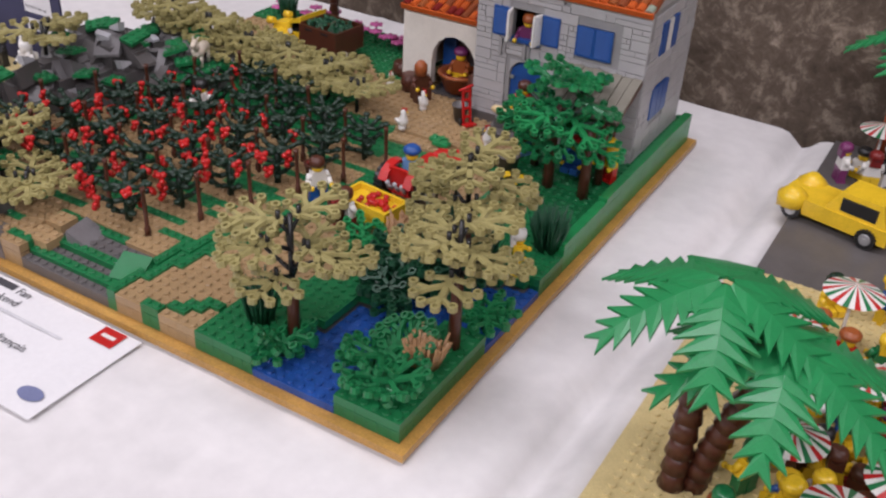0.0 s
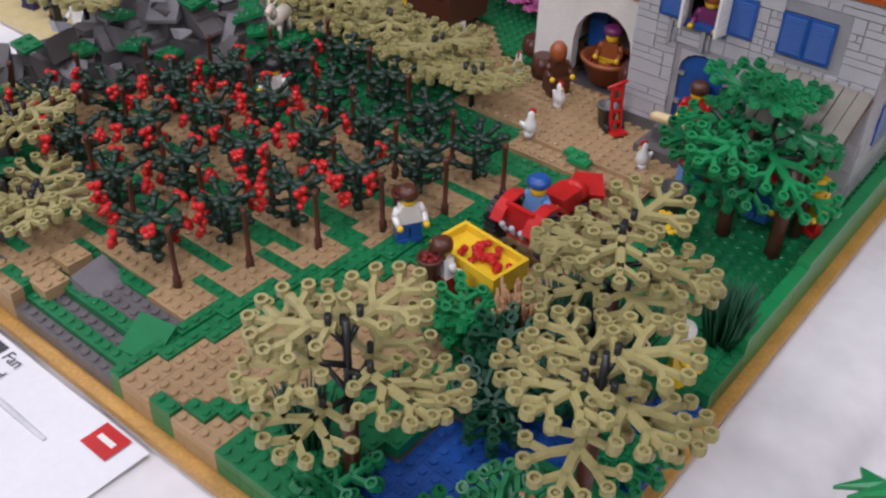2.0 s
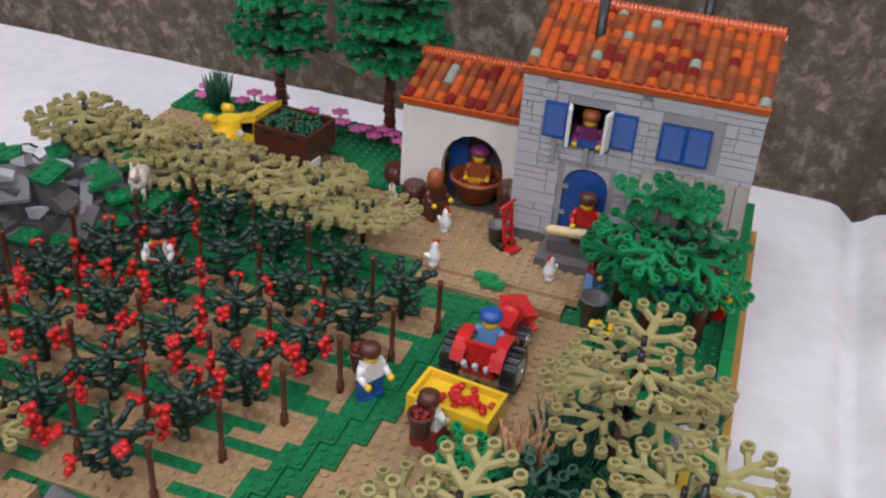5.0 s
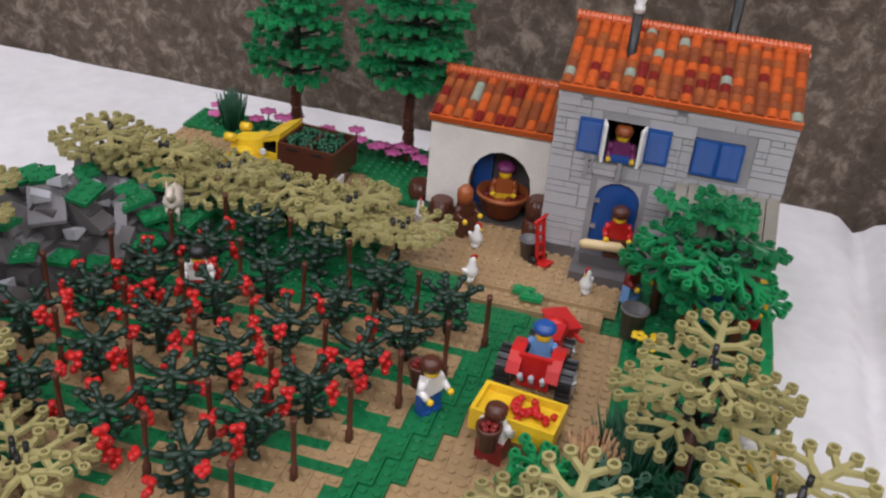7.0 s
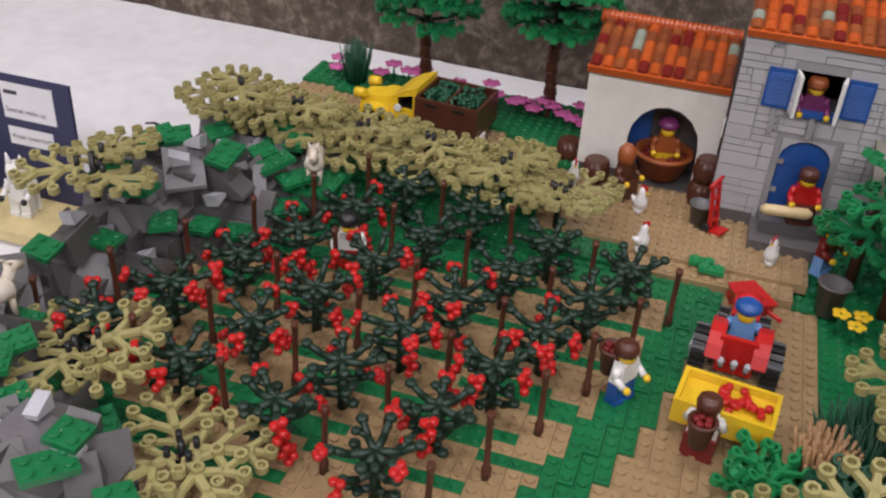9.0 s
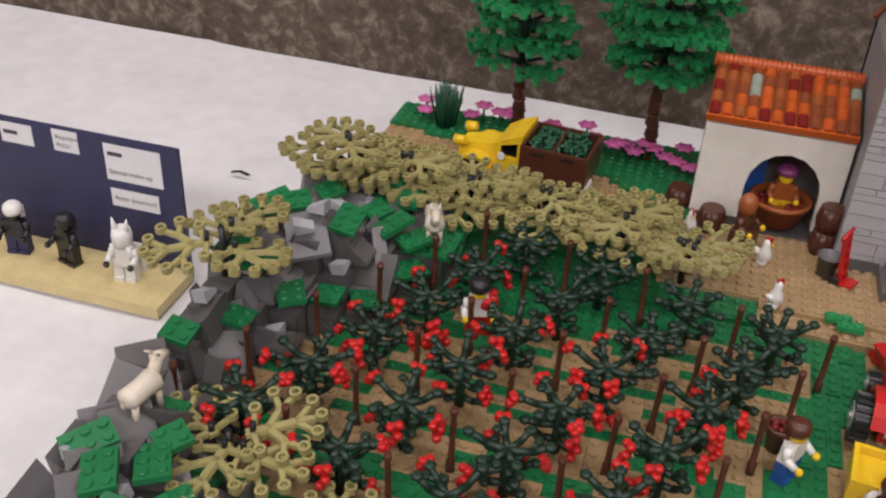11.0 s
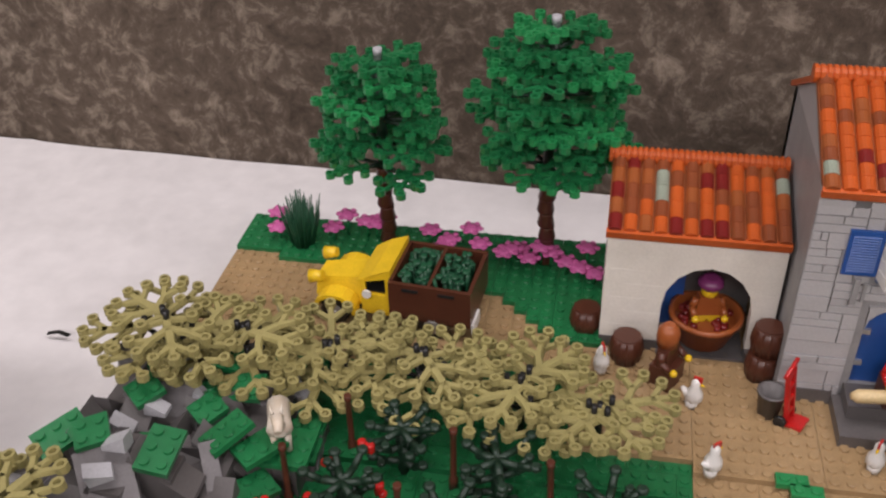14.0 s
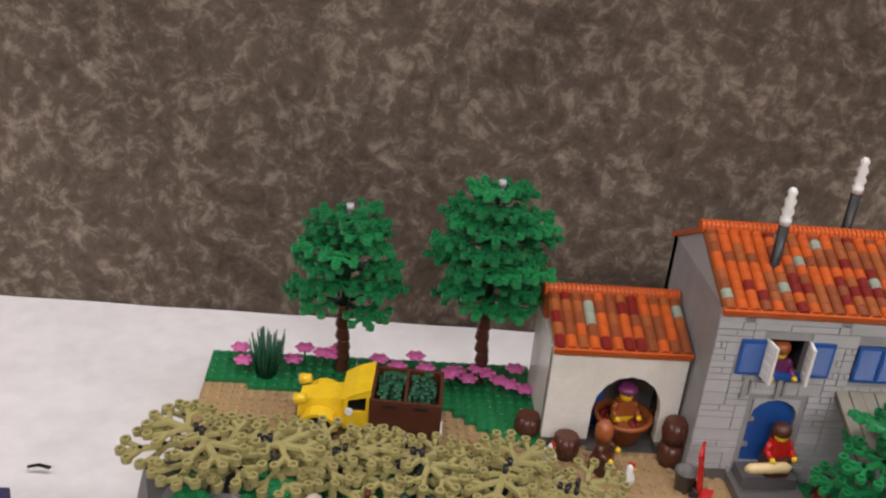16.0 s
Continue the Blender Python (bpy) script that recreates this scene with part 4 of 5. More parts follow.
def hen(x, y, z, face):
    t = thing("toy_hen", "white plastic hen standing on the studs", "toy animal", at(x, y, z, 0, 0, face), group="hens in the yard")
    bm = B()
    lathe(bm, [(0.4, 0), (0.45, 0.45), (0.3, 0.5)], 10)
    lathe(bm, [(0.25, 0.4), (0.6, 0.8), (0.55, 1.3), (0.3, 1.8), (0.32, 2.2), (0.12, 2.5)], 10, 0, -0.1)
    tube(bm, (0, 0.2, 0.9), (0, 0.8, 1.4), 0.4, 0.12, 8)
    part("body", bm, WHITE, t)
    bm = B()
    box(bm, -0.07, -0.5, 2.2, 0.07, 0.1, 2.65)
    part("comb", bm, RED, t)
    bm = B()
    tube(bm, (0, -0.38, 2.1), (0, -0.72, 2.0), 0.12, 0.03, 6)
    part("beak", bm, YELLOW, t)


for hx, hy, hf in ((-11.5, 0.9, 20), (-5.3, -1.6, 70), (-4.3, -7.6, 130), (5.7, -5.6, -30)):
    hen(hx, hy, 0.8, hf)


def goat(x, y, z, face):
    t = thing("toy_goat", "white plastic goat with pale brown patches", "toy animal", at(x, y, z, 0, 0, face) @ Matrix.Scale(0.86, 4), group="goats on the rocks")
    bm = B()
    lathe(bm, [(0.3, -1.6), (0.85, -1.3), (0.8, 0.2), (0.95, 1.3), (0.4, 1.7)], 10)
    bm.transform(pose(0, 0, 2.2, 90))
    tube(bm, (0, -1.3, 2.5), (0, -2.0, 3.7), 0.5, 0.42, 8)
    tube(bm, (0, -1.7, 3.8), (0, -2.9, 3.4), 0.5, 0.3, 8)
    for sx in (-0.3, 0.3):
        tube(bm, (sx, -1.8, 4.1), (sx * 1.4, -1.3, 4.5), 0.14, 0.06, 6)
        for sy in (-1.1, 1.1):
            tube(bm, (sx * 1.6, sy, 2.0), (sx * 1.6, sy * 1.1, 0), 0.28, 0.24, 8)
    part("body", bm, shade("goat_plastic", (0.72, 0.68, 0.60), 0.4, second=(0.6, 0.48, 0.34), scale=90), t)


goat(-30.6, -11.4, 3.4, 20)
goat(-40.6, -36.9, 4.0, 170)
# ---- vehicles and tools ----


def wheel(parent, x, y, z, r, w, mat_rim):
    bm = B()
    n = 18
    prof = [(r * f, 2 * math.pi * (i + da) / n) for i in range(n) for f, da in ((1.0, 0.05), (1.0, 0.45), (0.9, 0.55), (0.9, 0.95))]
    sides = [[bm.verts.new((sx, q * math.cos(a), q * math.sin(a))) for q, a in prof] for sx in (-w / 2, w / 2)]
    for i in range(len(prof)):
        j = (i + 1) % len(prof)
        bm.faces.new((sides[0][i], sides[0][j], sides[1][j], sides[1][i]))
    bm.faces.new(sides[0]), bm.faces.new(sides[1])
    tyre = part("tyre", bm, BLACK, parent, "", at(x, y, z))
    bm = B()
    for s in (-1, 1):
        tube(bm, (s * w * 0.5, 0, 0), (s * (w * 0.5 + 0.08), 0, 0), r * 0.6, r * 0.5, 14)
        tube(bm, (s * w * 0.5, 0, 0), (s * (w * 0.5 + 0.2), 0, 0), r * 0.2, r * 0.16, 10)
    part("rim", bm, mat_rim, tyre)


def truck():
    t = thing("farm_truck", "yellow toy-brick truck with a brown cargo bed of plants", "truck", at(-27.2, 5.6, 0.8, 0, 0, -5))
    bm = B()
    box(bm, -5.8, -1.9, 0.9, 6.0, 1.9, 1.4)
    part("chassis", bm, BLACK, t)
    for x in (-4.0, 3.6):
        for y in (-2.3, 2.3):
            axle = part("wheel", B(), BLACK, t)
            axle.matrix_basis = at(x, y, 1.1, 0, 0, 90)
            wheel(axle, 0, 0, 0, 1.1, 0.9, STEEL)
    bm = B()
    box(bm, -1.9, -2.4, 1.2, 0.3, -2.1, 3.0)
    box(bm, -1.9, 2.1, 1.2, 0.3, 2.4, 3.0)
    box(bm, -1.9, -2.1, 1.2, -1.6, 2.1, 3.0)
    box(bm, 0.0, -2.4, 3.0, 0.3, 2.4, 4.6)
    for s in (-1, 1):
        box(bm, -1.9, s * 2.25 - 0.15, 3.0, -1.55, s * 2.25 + 0.15, 4.2)
    v = [bm.verts.new((x, s * w, z)) for x, z, w in ((-2.2, 4.0, 2.3), (-1.0, 4.75, 2.4), (0.4, 5.3, 2.4), (0.4, 4.6, 2.4), (-1.9, 3.9, 2.3)) for s in (-1, 1)]
    for f in ((0, 1, 3, 2), (2, 3, 5, 4), (4, 5, 7, 6), (6, 7, 9, 8), (8, 9, 1, 0), (0, 2, 4, 6, 8), (1, 9, 7, 5, 3)):
        bm.faces.new([v[k] for k in f])
    part("cab", bm, YELLOW, t, "bright yellow cab with sloping roof")
    bm = B()
    box(bm, -1.6, -2.05, 3.0, 0.0, 2.05, 3.1)
    box(bm, -1.62, -2.0, 3.05, -1.58, 2.0, 4.1)
    part("window", bm, BLACK, t)
    bm = B()
    v = [bm.verts.new(p) for p in ((-6.0, -1.3, 1.3), (-1.9, -1.7, 1.3), (-1.9, 1.7, 1.3), (-6.0, 1.3, 1.3), (-5.9, -1.0, 2.9), (-1.9, -1.3, 3.6), (-1.9, 1.3, 3.6), (-5.9, 1.0, 2.9))]
    for f in ((3, 2, 1, 0), (4, 5, 6, 7), (0, 1, 5, 4), (1, 2, 6, 5), (2, 3, 7, 6), (3, 0, 4, 7)):
        bm.faces.new([v[i] for i in f])
    part("bonnet", bm, YELLOW, t)
    for y in (-2.2, 2.2):
        bm = B()
        n = 8
        for i in range(n):
            a0, a1 = math.pi * i / n, math.pi * (i + 1) / n
            q = [(-4.0 - 1.75 * math.cos(a), 1.1 + 1.6 * math.sin(a)) for a in (a0, a1)] + [(-4.0 - 1.4 * math.cos(a), 1.1 + 1.3 * math.sin(a)) for a in (a1, a0)]
            v = [bm.verts.new((px, y + dy, pz)) for dy in (-0.7, 0.7) for px, pz in q]
            for f in ((0, 1, 2, 3), (7, 6, 5, 4), (0, 4, 5, 1), (2, 6, 7, 3)):
                bm.faces.new([v[k] for k in f])
        bmesh.ops.remove_doubles(bm, verts=bm.verts, dist=0.001)
        part("mudguard", bm, YELLOW, t)
        bm = B()
        tube(bm, (-6.2, y * 0.72, 3.2), (-5.2, y * 0.72, 3.4), 0.55, 0.4, 10)
        lamp = part("headlight", bm, YELLOW, t)
        bm = B()
        tube(bm, (-6.3, y * 0.72, 3.18), (-6.2, y * 0.72, 3.2), 0.42, 0.42, 10)
        part("lens", bm, LROCK, lamp)
    bm = B()
    tube(bm, (-1.4, -2.7, 3.1), (-1.4, -2.5, 3.1), 0.35, 0.35, 10)
    part("mirror", bm, WHITE, t)
    bm = B()
    box(bm, 0.35, -2.8, 1.5, 6.5, 2.8, 1.9)
    bed = part("cargo_bed", bm, BROWN, t, "reddish-brown crate-like bed")
    for x0, y0, x1, y1, z1 in ((0.35, -2.8, 6.5, -2.5, 4.6), (0.35, 2.5, 6.5, 2.8, 4.6), (0.35, -2.49, 0.65, 2.49, 4.75), (6.2, -2.49, 6.5, 2.49, 4.5), (3.2, -2.49, 3.45, 2.49, 4.6)):
        bm = B()
        box(bm, x0, y0, 1.9, x1, y1, z1)
        part("bed_panel", bm, BROWN, bed)
    for x in (1.4, 4.1):
        bm = B()
        box(bm, x, -2.86, 4.0, x + 1.2, -2.78, 4.25)
        part("grip", bm, BLACK, bed)
    rng = random.Random(3)
    for cx in (2.0, 4.7):
        bm = B()
        for i in range(46):
            x, y, z = cx + rng.uniform(-1, 1), rng.uniform(-2, 2), rng.uniform(4.0, 5.0)
            tube(bm, (x, y, 2.2), (x + rng.uniform(-0.4, 0.4), y + rng.uniform(-0.4, 0.4), z), 0.2, 0.14, 5)
            ball(bm, x, y, z, rng.uniform(0.22, 0.34), 0, 6, 4, 0.6)
        part("leafy_load", bm, TUFT, t, "dark green leafy load")
    bm = B()
    box(bm, 6.5, -2.6, 0.8, 6.7, -0.6, 1.7)
    part("number_plate", bm, WHITE, t, "plain white plate")


def tractor():
    t = thing("tractor", "red toy tractor with big black ribbed tyres", "tractor", at(3.9, -18.7, -0.4, 0, 0, -4))
    for x in (-2.4, 2.4):
        axle = part("wheel", B(), BLACK, t)
        axle.matrix_basis = at(x, -0.6, 1.75)
        wheel(axle, 0, 0, 0, 1.75, 1.1, STEEL)
        axle = part("wheel", B(), BLACK, t)
        axle.matrix_basis = at(x * 0.6, 4.4, 1.0)
        wheel(axle, 0, 0, 0, 1.0, 0.8, STEEL)
    bm = B()
    box(bm, -1.2, -1.6, 1.0, 1.2, 2.4, 1.8)
    box(bm, -1.25, -1.9, 1.4, 1.25, -1.5, 4.0)
    part("chassis", bm, RED, t)
    for s in (-1, 1):
        bm = B()
        n = 6
        for i in range(n):
            a0, a1 = radians(20 + 140 * i / n), radians(20 + 140 * (i + 1) / n)
            q = [(-0.6 - r * math.cos(a), 1.9 + r * math.sin(a)) for r, a in ((2.3, a0), (2.3, a1), (2.0, a1), (2.0, a0))]
            v = [bm.verts.new((s * 1.5 + dx, py, pz)) for dx in (-0.5, 0.5) for py, pz in q]
            for f in ((0, 1, 2, 3), (7, 6, 5, 4), (0, 4, 5, 1), (2, 6, 7, 3)):
                bm.faces.new([v[k] for k in f])
        bmesh.ops.remove_doubles(bm, verts=bm.verts, dist=0.001)
        part("mudguard", bm, RED, t)
    bm = B()
    box(bm, -0.95, 2.2, 1.6, 0.95, 4.6, 3.2)
    lathe(bm, [(0.9, 4.4), (1.1, 4.9), (1.1, 5.4), (0.6, 5.8)], 12)
    for v in bm.verts:
        if v.co.z > 4.0:
            v.co = Vector((v.co.x, v.co.z, 2.4 + v.co.y * 0.9))
    part("bonnet", bm, RED, t)
    for x in (-0.8, 0, 0.8):
        bm = B()
        tube(bm, (x, -1.9, 1.6), (x * 1.1, -2.6, 2.5), 0.16, 0.2, 8)
        ball(bm, x * 1.1, -2.6, 2.6, 0.26, 0, 8, 5)
        part("hitch_pin", bm, LROCK, t)
    bm = B()
    tube(bm, (0, 1.6, 2.6), (0, 0.9, 3.4), 0.1, 0.1, 6)
    lathe(bm, [(0.55, 3.35), (0.6, 3.45), (0.55, 3.55)], 12, 0, 0.9)
    part("steering_wheel", bm, BLACK, t)


def barrow():
    t = thing("wheelbarrow", "red plastic wheelbarrow parked on the yard", "barrow", at(4.4, -12.0, -0.4, 0, 0, 30))
    bm = B()
    v = [bm.verts.new(p) for p in ((-0.9, -1.1, 0.9), (0.9, -1.1, 0.9), (0.7, 0.9, 0.9), (-0.7, 0.9, 0.9), (-1.4, -1.6, 2.3), (1.4, -1.6, 2.3), (1.1, 1.6, 2.3), (-1.1, 1.6, 2.3))]
    for f in ((3, 2, 1, 0), (0, 1, 5, 4), (1, 2, 6, 5), (2, 3, 7, 6), (3, 0, 4, 7), (4, 5, 6, 7)):
        bm.faces.new([v[i] for i in f])
    part("tray", bm, RED, t)
    for s in (-1, 1):
        bm = B()
        tube(bm, (s * 0.7, 1.6, 0.9), (s * 0.9, -2.9, 1.9), 0.18, 0.18, 7)
        tube(bm, (s * 0.8, -1.0, 1.2), (s * 0.8, -1.2, 0), 0.16, 0.16, 7)
        part("handle", bm, RED, t)
    bm = B()
    tube(bm, (-0.3, 2.0, 0.6), (0.3, 2.0, 0.6), 0.6, 0.6, 12)
    part("wheel", bm, RED, t)


def trailer():
    t = thing("trailer", "yellow toy trailer box heaped with red berries", "trailer", at(3.6, -25.0, -0.4, 0, 0, -7))
    bm = B()
    for x0, y0, x1, y1 in ((-3.1, -1.8, 3.1, -1.5), (-3.1, 1.5, 3.1, 1.8), (-3.1, -1.5, -2.8, 1.5), (2.8, -1.5, 3.1, 1.5)):
        box(bm, x0, y0, 1.0, x1, y1, 2.8)
    box(bm, -2.8, -1.5, 1.0, 2.8, 1.5, 2.2)
    part("box", bm, YELLOW, t)
    for s in (-1, 1):
        axle = part("wheel", B(), BLACK, t)
        axle.matrix_basis = at(s * 2.3, 0, 0.9)
        wheel(axle, 0, 0, 0, 0.9, 0.7, STEEL)
    rng = random.Random(5)
    bm = B()
    for i in range(26):
        ball(bm, rng.gauss(0.2, 0.9), rng.gauss(0, 0.5), 2.4 + rng.uniform(0, 0.35), 0.3, 0, 7, 5)
    part("berry_heap", bm, RED, t, "heap of red berry pieces")
    bm = B()
    tube(bm, (0, 1.8, 1.2), (0, 3.8, 1.2), 0.2, 0.2, 8)
    part("drawbar", bm, BLACK, t)


truck(), tractor(), barrow(), trailer()

bm = B()
box(bm, -0.55, -0.15, 0.3, -0.35, 0.15, 4.4)
box(bm, 0.35, -0.15, 0.3, 0.55, 0.15, 4.4)
for k in range(4):
    box(bm, -0.5, -0.12, 0.9 + k, 0.5, 0.12, 1.15 + k)
tube(bm, (-0.9, 0, 4.2), (0.9, 0, 4.6), 0.16, 0.16, 7)
box(bm, -0.7, -1.1, 0.1, 0.7, 0.1, 0.3)
truck2 = thing("hand_truck", "red plastic hand truck leaning by the house wall", "hand truck", at(1.0, -2.1, 0.8, -8, 0, 60))
part("frame", bm, RED, truck2)
for s in (-0.75, 0.75):
    bm = B()
    tube(bm, (s - 0.15, 0.3, 0.42), (s + 0.15, 0.3, 0.42), 0.42, 0.42, 12)
    part("wheel", bm, BLACK, truck2)


def bucket(x, y, z, mat, label, r=0.95, h=1.9):
    bm = B()
    lathe(bm, [(r * 0.72, 0), (r * 0.95, h), (r * 1.05, h), (r * 1.05, h + 0.15), (r * 0.85, h + 0.15), (r * 0.6, 0.3)], 14)
    return single("bucket", bm, mat, label, "bucket", at(x, y, z))


bucket(-0.3, -1.5, 0.8, ROCK, "dark grey plastic bucket beside the hand truck")
bucket(10.2, -9.4, 0.0, ROCK, "dark grey open tub under the lean-to", 1.2, 2.6)


def barrel(x, y, z, tall=2.1):
    t = thing("barrel", "reddish-brown round barrel with ribbed staves", "barrel", at(x, y, z), group="barrels by the shed")
    bm = B()
    lathe(bm, [(1.0, 0), (1.2, tall * 0.5), (1.0, tall)], 16)
    body = part("body", bm, BROWN, t)
    bm = B()
    v = [bm.verts.new((sx * 0.09, y + dy, z)) for z, y in ((0.05, 1.0), (tall * 0.5, 1.18), (tall - 0.05, 1.0)) for sx, dy in ((-1, -0.06), (1, -0.06), (0.6, 0.06), (-0.6, 0.06))]
    for k in (0, 4):
        for i in range(4):
            bm.faces.new((v[k + i], v[k + (i + 1) % 4], v[k + 4 + (i + 1) % 4], v[k + 4 + i]))
    bm.faces.new(v[:4]), bm.faces.new(v[8:])
    stave = mesh("stave", bm, BROWN)
    for i in range(12):
        part("stave", stave, None, body, "", Matrix.Rotation(2 * math.pi * i / 12, 4, "Z"))
    bm = B()
    lathe(bm, [(0.92, tall), (0.92, tall + 0.06)], 16)
    part("lid", bm, BROWN, t)


for bx, by, bz in ((-9.8, 2.6, 0.8), (-12.8, 5.4, 0.8), (-0.5, 2.2, 0.8), (-0.4, 2.4, 2.95)):
    barrel(bx, by, bz)
bm = B()
lathe(bm, [(1.7, 0.35), (2.5, 2.4), (2.65, 2.4), (2.65, 2.75), (2.35, 2.75), (2.2, 2.0)], 20)
tub = thing("treading_tub", "round terracotta-brown tub of red berries in the shed arch", "tub", at(-4.4, 5.2, 1.0))
part("tub_body", bm, NOUGAT, tub)
bm = B()
rng = random.Random(8)
for i in range(40):
    a, q = rng.uniform(0, 6.28), 2.0 * math.sqrt(rng.random())
    ball(bm, q * math.cos(a), q * math.sin(a), 2.1, 0.3, 0, 7, 5)
part("berry_heap", bm, DRED, tub)

# ---- low plants ----
grass_tuft(5.2, -43.4, -0.4, 4.6, 130, TUFT, "upright dark green grass clump on the bank", 1, 1.0)
grass_tuft(12.6, -24.8, -0.4, 5.0, 160, TUFT, "tall dark green grass clump beside the track", 2, 1.2)
grass_tuft(12.2, -27.4, -0.4, 4.6, 130, TUFT, "tall dark green grass clump over the bank", 12, 1.2)
grass_tuft(10.9, -24.6, -0.4, 3.8, 120, TUFT, "dark green grass clump on the verge", 13, 1.2)
grass_tuft(15.4, -24.4, -0.4, 4.0, 120, TUFT, "dark green grass clump above the river", 14, 1.2)
grass_tuft(19.8, -19.1, -0.4, 4.4, 140, TUFT, "dark green grass clump on the verge", 3, 1.2)
grass_tuft(-36.8, 12.6, 1.2, 4.6, 140, TUFT, "pointed dark green shrub at the back corner", 4, 0.9)
grass_tuft(9.3, -28.2, -0.4, 4.2, 130, STRAW, "bundle of straw-brown reed stalks beside the track", 5, 1.0, "reed_clump", 0.12)
grass_tuft(19.6, -40.8, -0.4, 3.0, 110, STRAW, "bundle of straw-brown reed stalks on the bank", 6, 1.0, "reed_clump", 0.12)


def shrub(x, y, z, n, r, mat, label, seed, size="small"):
    rng = random.Random(seed)
    t = thing("shrub", label, "shrub", at(x, y, z))
    bm = B()
    lathe(bm, [(0.3, -0.2), (0.3, r)], 8)
    part("stem", bm, DGREEN, t)
    for i in range(n):
        b = 360 * i / n * 2.4
        leaf(t, size, mat, 0, 0, 0.3 + r * i / n, b, rng.uniform(0, 35), rng.uniform(-15, 15))


shrub(18.2, -45.0, -0.8, 4, 1.0, GREEN, "low spreading green leaf shrub on the river bank", 1, "big")
shrub(17.2, -42.4, -0.8, 5, 1.8, GREEN, "green leaf shrub beside the reeds", 2, "big")
shrub(6.4, -30.4, -0.8, 9, 2.0, BGREEN, "bright green leaf shrub at the water's edge", 3)
shrub(11.0, -31.6, -0.8, 14, 2.6, TUFT, "dark green leaf shrub on the bank", 4)
shrub(12.4, -35.0, -1.2, 12, 2.0, TUFT, "dark green leaf shrub over the water", 5)
shrub(16.0, -31.0, -0.8, 12, 2.6, TUFT, "dark green leaf shrub among the grass", 6)
shrub(20.5, -32.6, -1.2, 6, 1.4, GREEN, "small water plant by the board's edge", 7)
shrub(8.9, -45.0, -1.2, 5, 0.8, GREEN, "small pointed water plant under the tree", 8)
for wx, wy in ((0.6, -7.6), (1.4, -8.4)):
    bm = B()
    box(bm, -0.98, -0.48, 0, 0.98, 0.48, 0.4)
    for a in (-0.5, 0.5):
        stud(bm, a, 0, 0.4)
    single("green_plate", bm, BGREEN, "small bright green plate lying on the tan yard", "plate", at(wx, wy, 0.8, 0, 0, 0), group="green plates on the yard")
for fx, fy, fz in ((10.9, -11.4, 0.6), (12.4, -11.2, 0.6), (12.0, -12.2, 0.3)):
    t = thing("yellow_flower", "yellow plastic flower on a green stem", "flower", at(fx, fy, -0.4), group="yellow flowers")
    bm = B()
    tube(bm, (0, 0, 0), (0, 0, 1.2 + fz), 0.14, 0.12, 6)
    part("stalk", bm, GREEN, t)
    bm = B()
    for i in range(5):
        a = 2 * math.pi * i / 5
        ball(bm, 0.42 * math.cos(a), 0.42 * math.sin(a), 1.3 + fz, 0.33, 0, 7, 4, 0.5)
    part("petals", bm, YELLOW, t)


def pink_flower(x, y, z, h):
    t = thing("pink_flower", "pink plastic flower head on a green stalk", "flower", at(x, y, z), group="pink flowers by the track")
    bm = B()
    tube(bm, (0, 0, 0), (0, 0, h), 0.13, 0.1, 6)
    part("stalk", bm, GREEN, t)
    bm = B()
    lathe(bm, [(0.2, h - 0.1), (0.7, h + 0.04), (0.8, h + 0.16), (0.3, h + 0.3)], 10)
    for i in range(6):
        a = 2 * math.pi * i / 6
        ball(bm, 0.72 * math.cos(a), 0.72 * math.sin(a), h + 0.14, 0.3, 0, 6, 4, 0.5)
    part("flower_head", bm, PINK, t)


rng = random.Random(6)
for fx in (-39.6, -38.6, -34.5, -33.2, -31.6, -30.6, -29.9, -26.4, -25.0, -24.2, -22.6, -21.6, -20.0, -19.3, -19.0, -17.8, -16.6, -15.8, -14.6, -13.6, -12.9, -12.4):
    deep = rng.random()
    pink_flower(fx + rng.uniform(-0.3, 0.3), (10.6 if fx > -22 else 12.0) + 3.2 * deep, 1.2, 0.9 + 1.6 * rng.random() * deep)

# ---- cards and signs on the table ----


def words(text, size, parent, m, mat=INK, name="lettering"):
    c = bpy.data.curves.new(name, "FONT")
    c.body, c.size, c.extrude = text, size * U, 0.00002
    c.materials.append(mat)
    ob = new(name, c)
    ob.parent, ob.matrix_basis = parent, m
    return ob


def bar(parent, x0, y0, x1, y1, z, mat=INK, name="printed_bar"):
    bm = B()
    box(bm, x0, y0, z, x1, y1, z + 0.01)
    return part(name, bm, mat, parent)


PALE = shade("pale_print", (0.6, 0.6, 0.62), 0.7)
info = thing("info_sheet", "white printed info sheet lying before the model", "paper", at(-0.1, 1.75, TABLE - 0.02))
bm = B()
rows = []
for i in range(25):
    x = -30 + 27 * i / 24
    z = 0.12 + 0.05 * math.sin(0.6 * x)
    rows.append([bm.verts.new(p) for p in ((x, -62.2, z), (x, -50.7, z), (x, -50.7, z + 0.04), (x, -62.2, z + 0.04))])
for p, q in zip(rows, rows[1:]):
    for k in range(4):
        bm.faces.new((p[k], p[(k + 1) % 4], q[(k + 1) % 4], q[k]))
bm.faces.new(rows[0]), bm.faces.new(rows[-1][::-1])
part("sheet", bm, PAPER, info)
bar(info, -20.2, -51.9, -17.6, -51.1, 0.26)
words("Fan", 1.25, info, at(-17.2, -52.0, 0.26))
words("Weekend", 1.25, info, at(-20.4, -53.4, 0.26))
bar(info, -16.4, -54.4, -8.6, -54.1, 0.26, PALE)
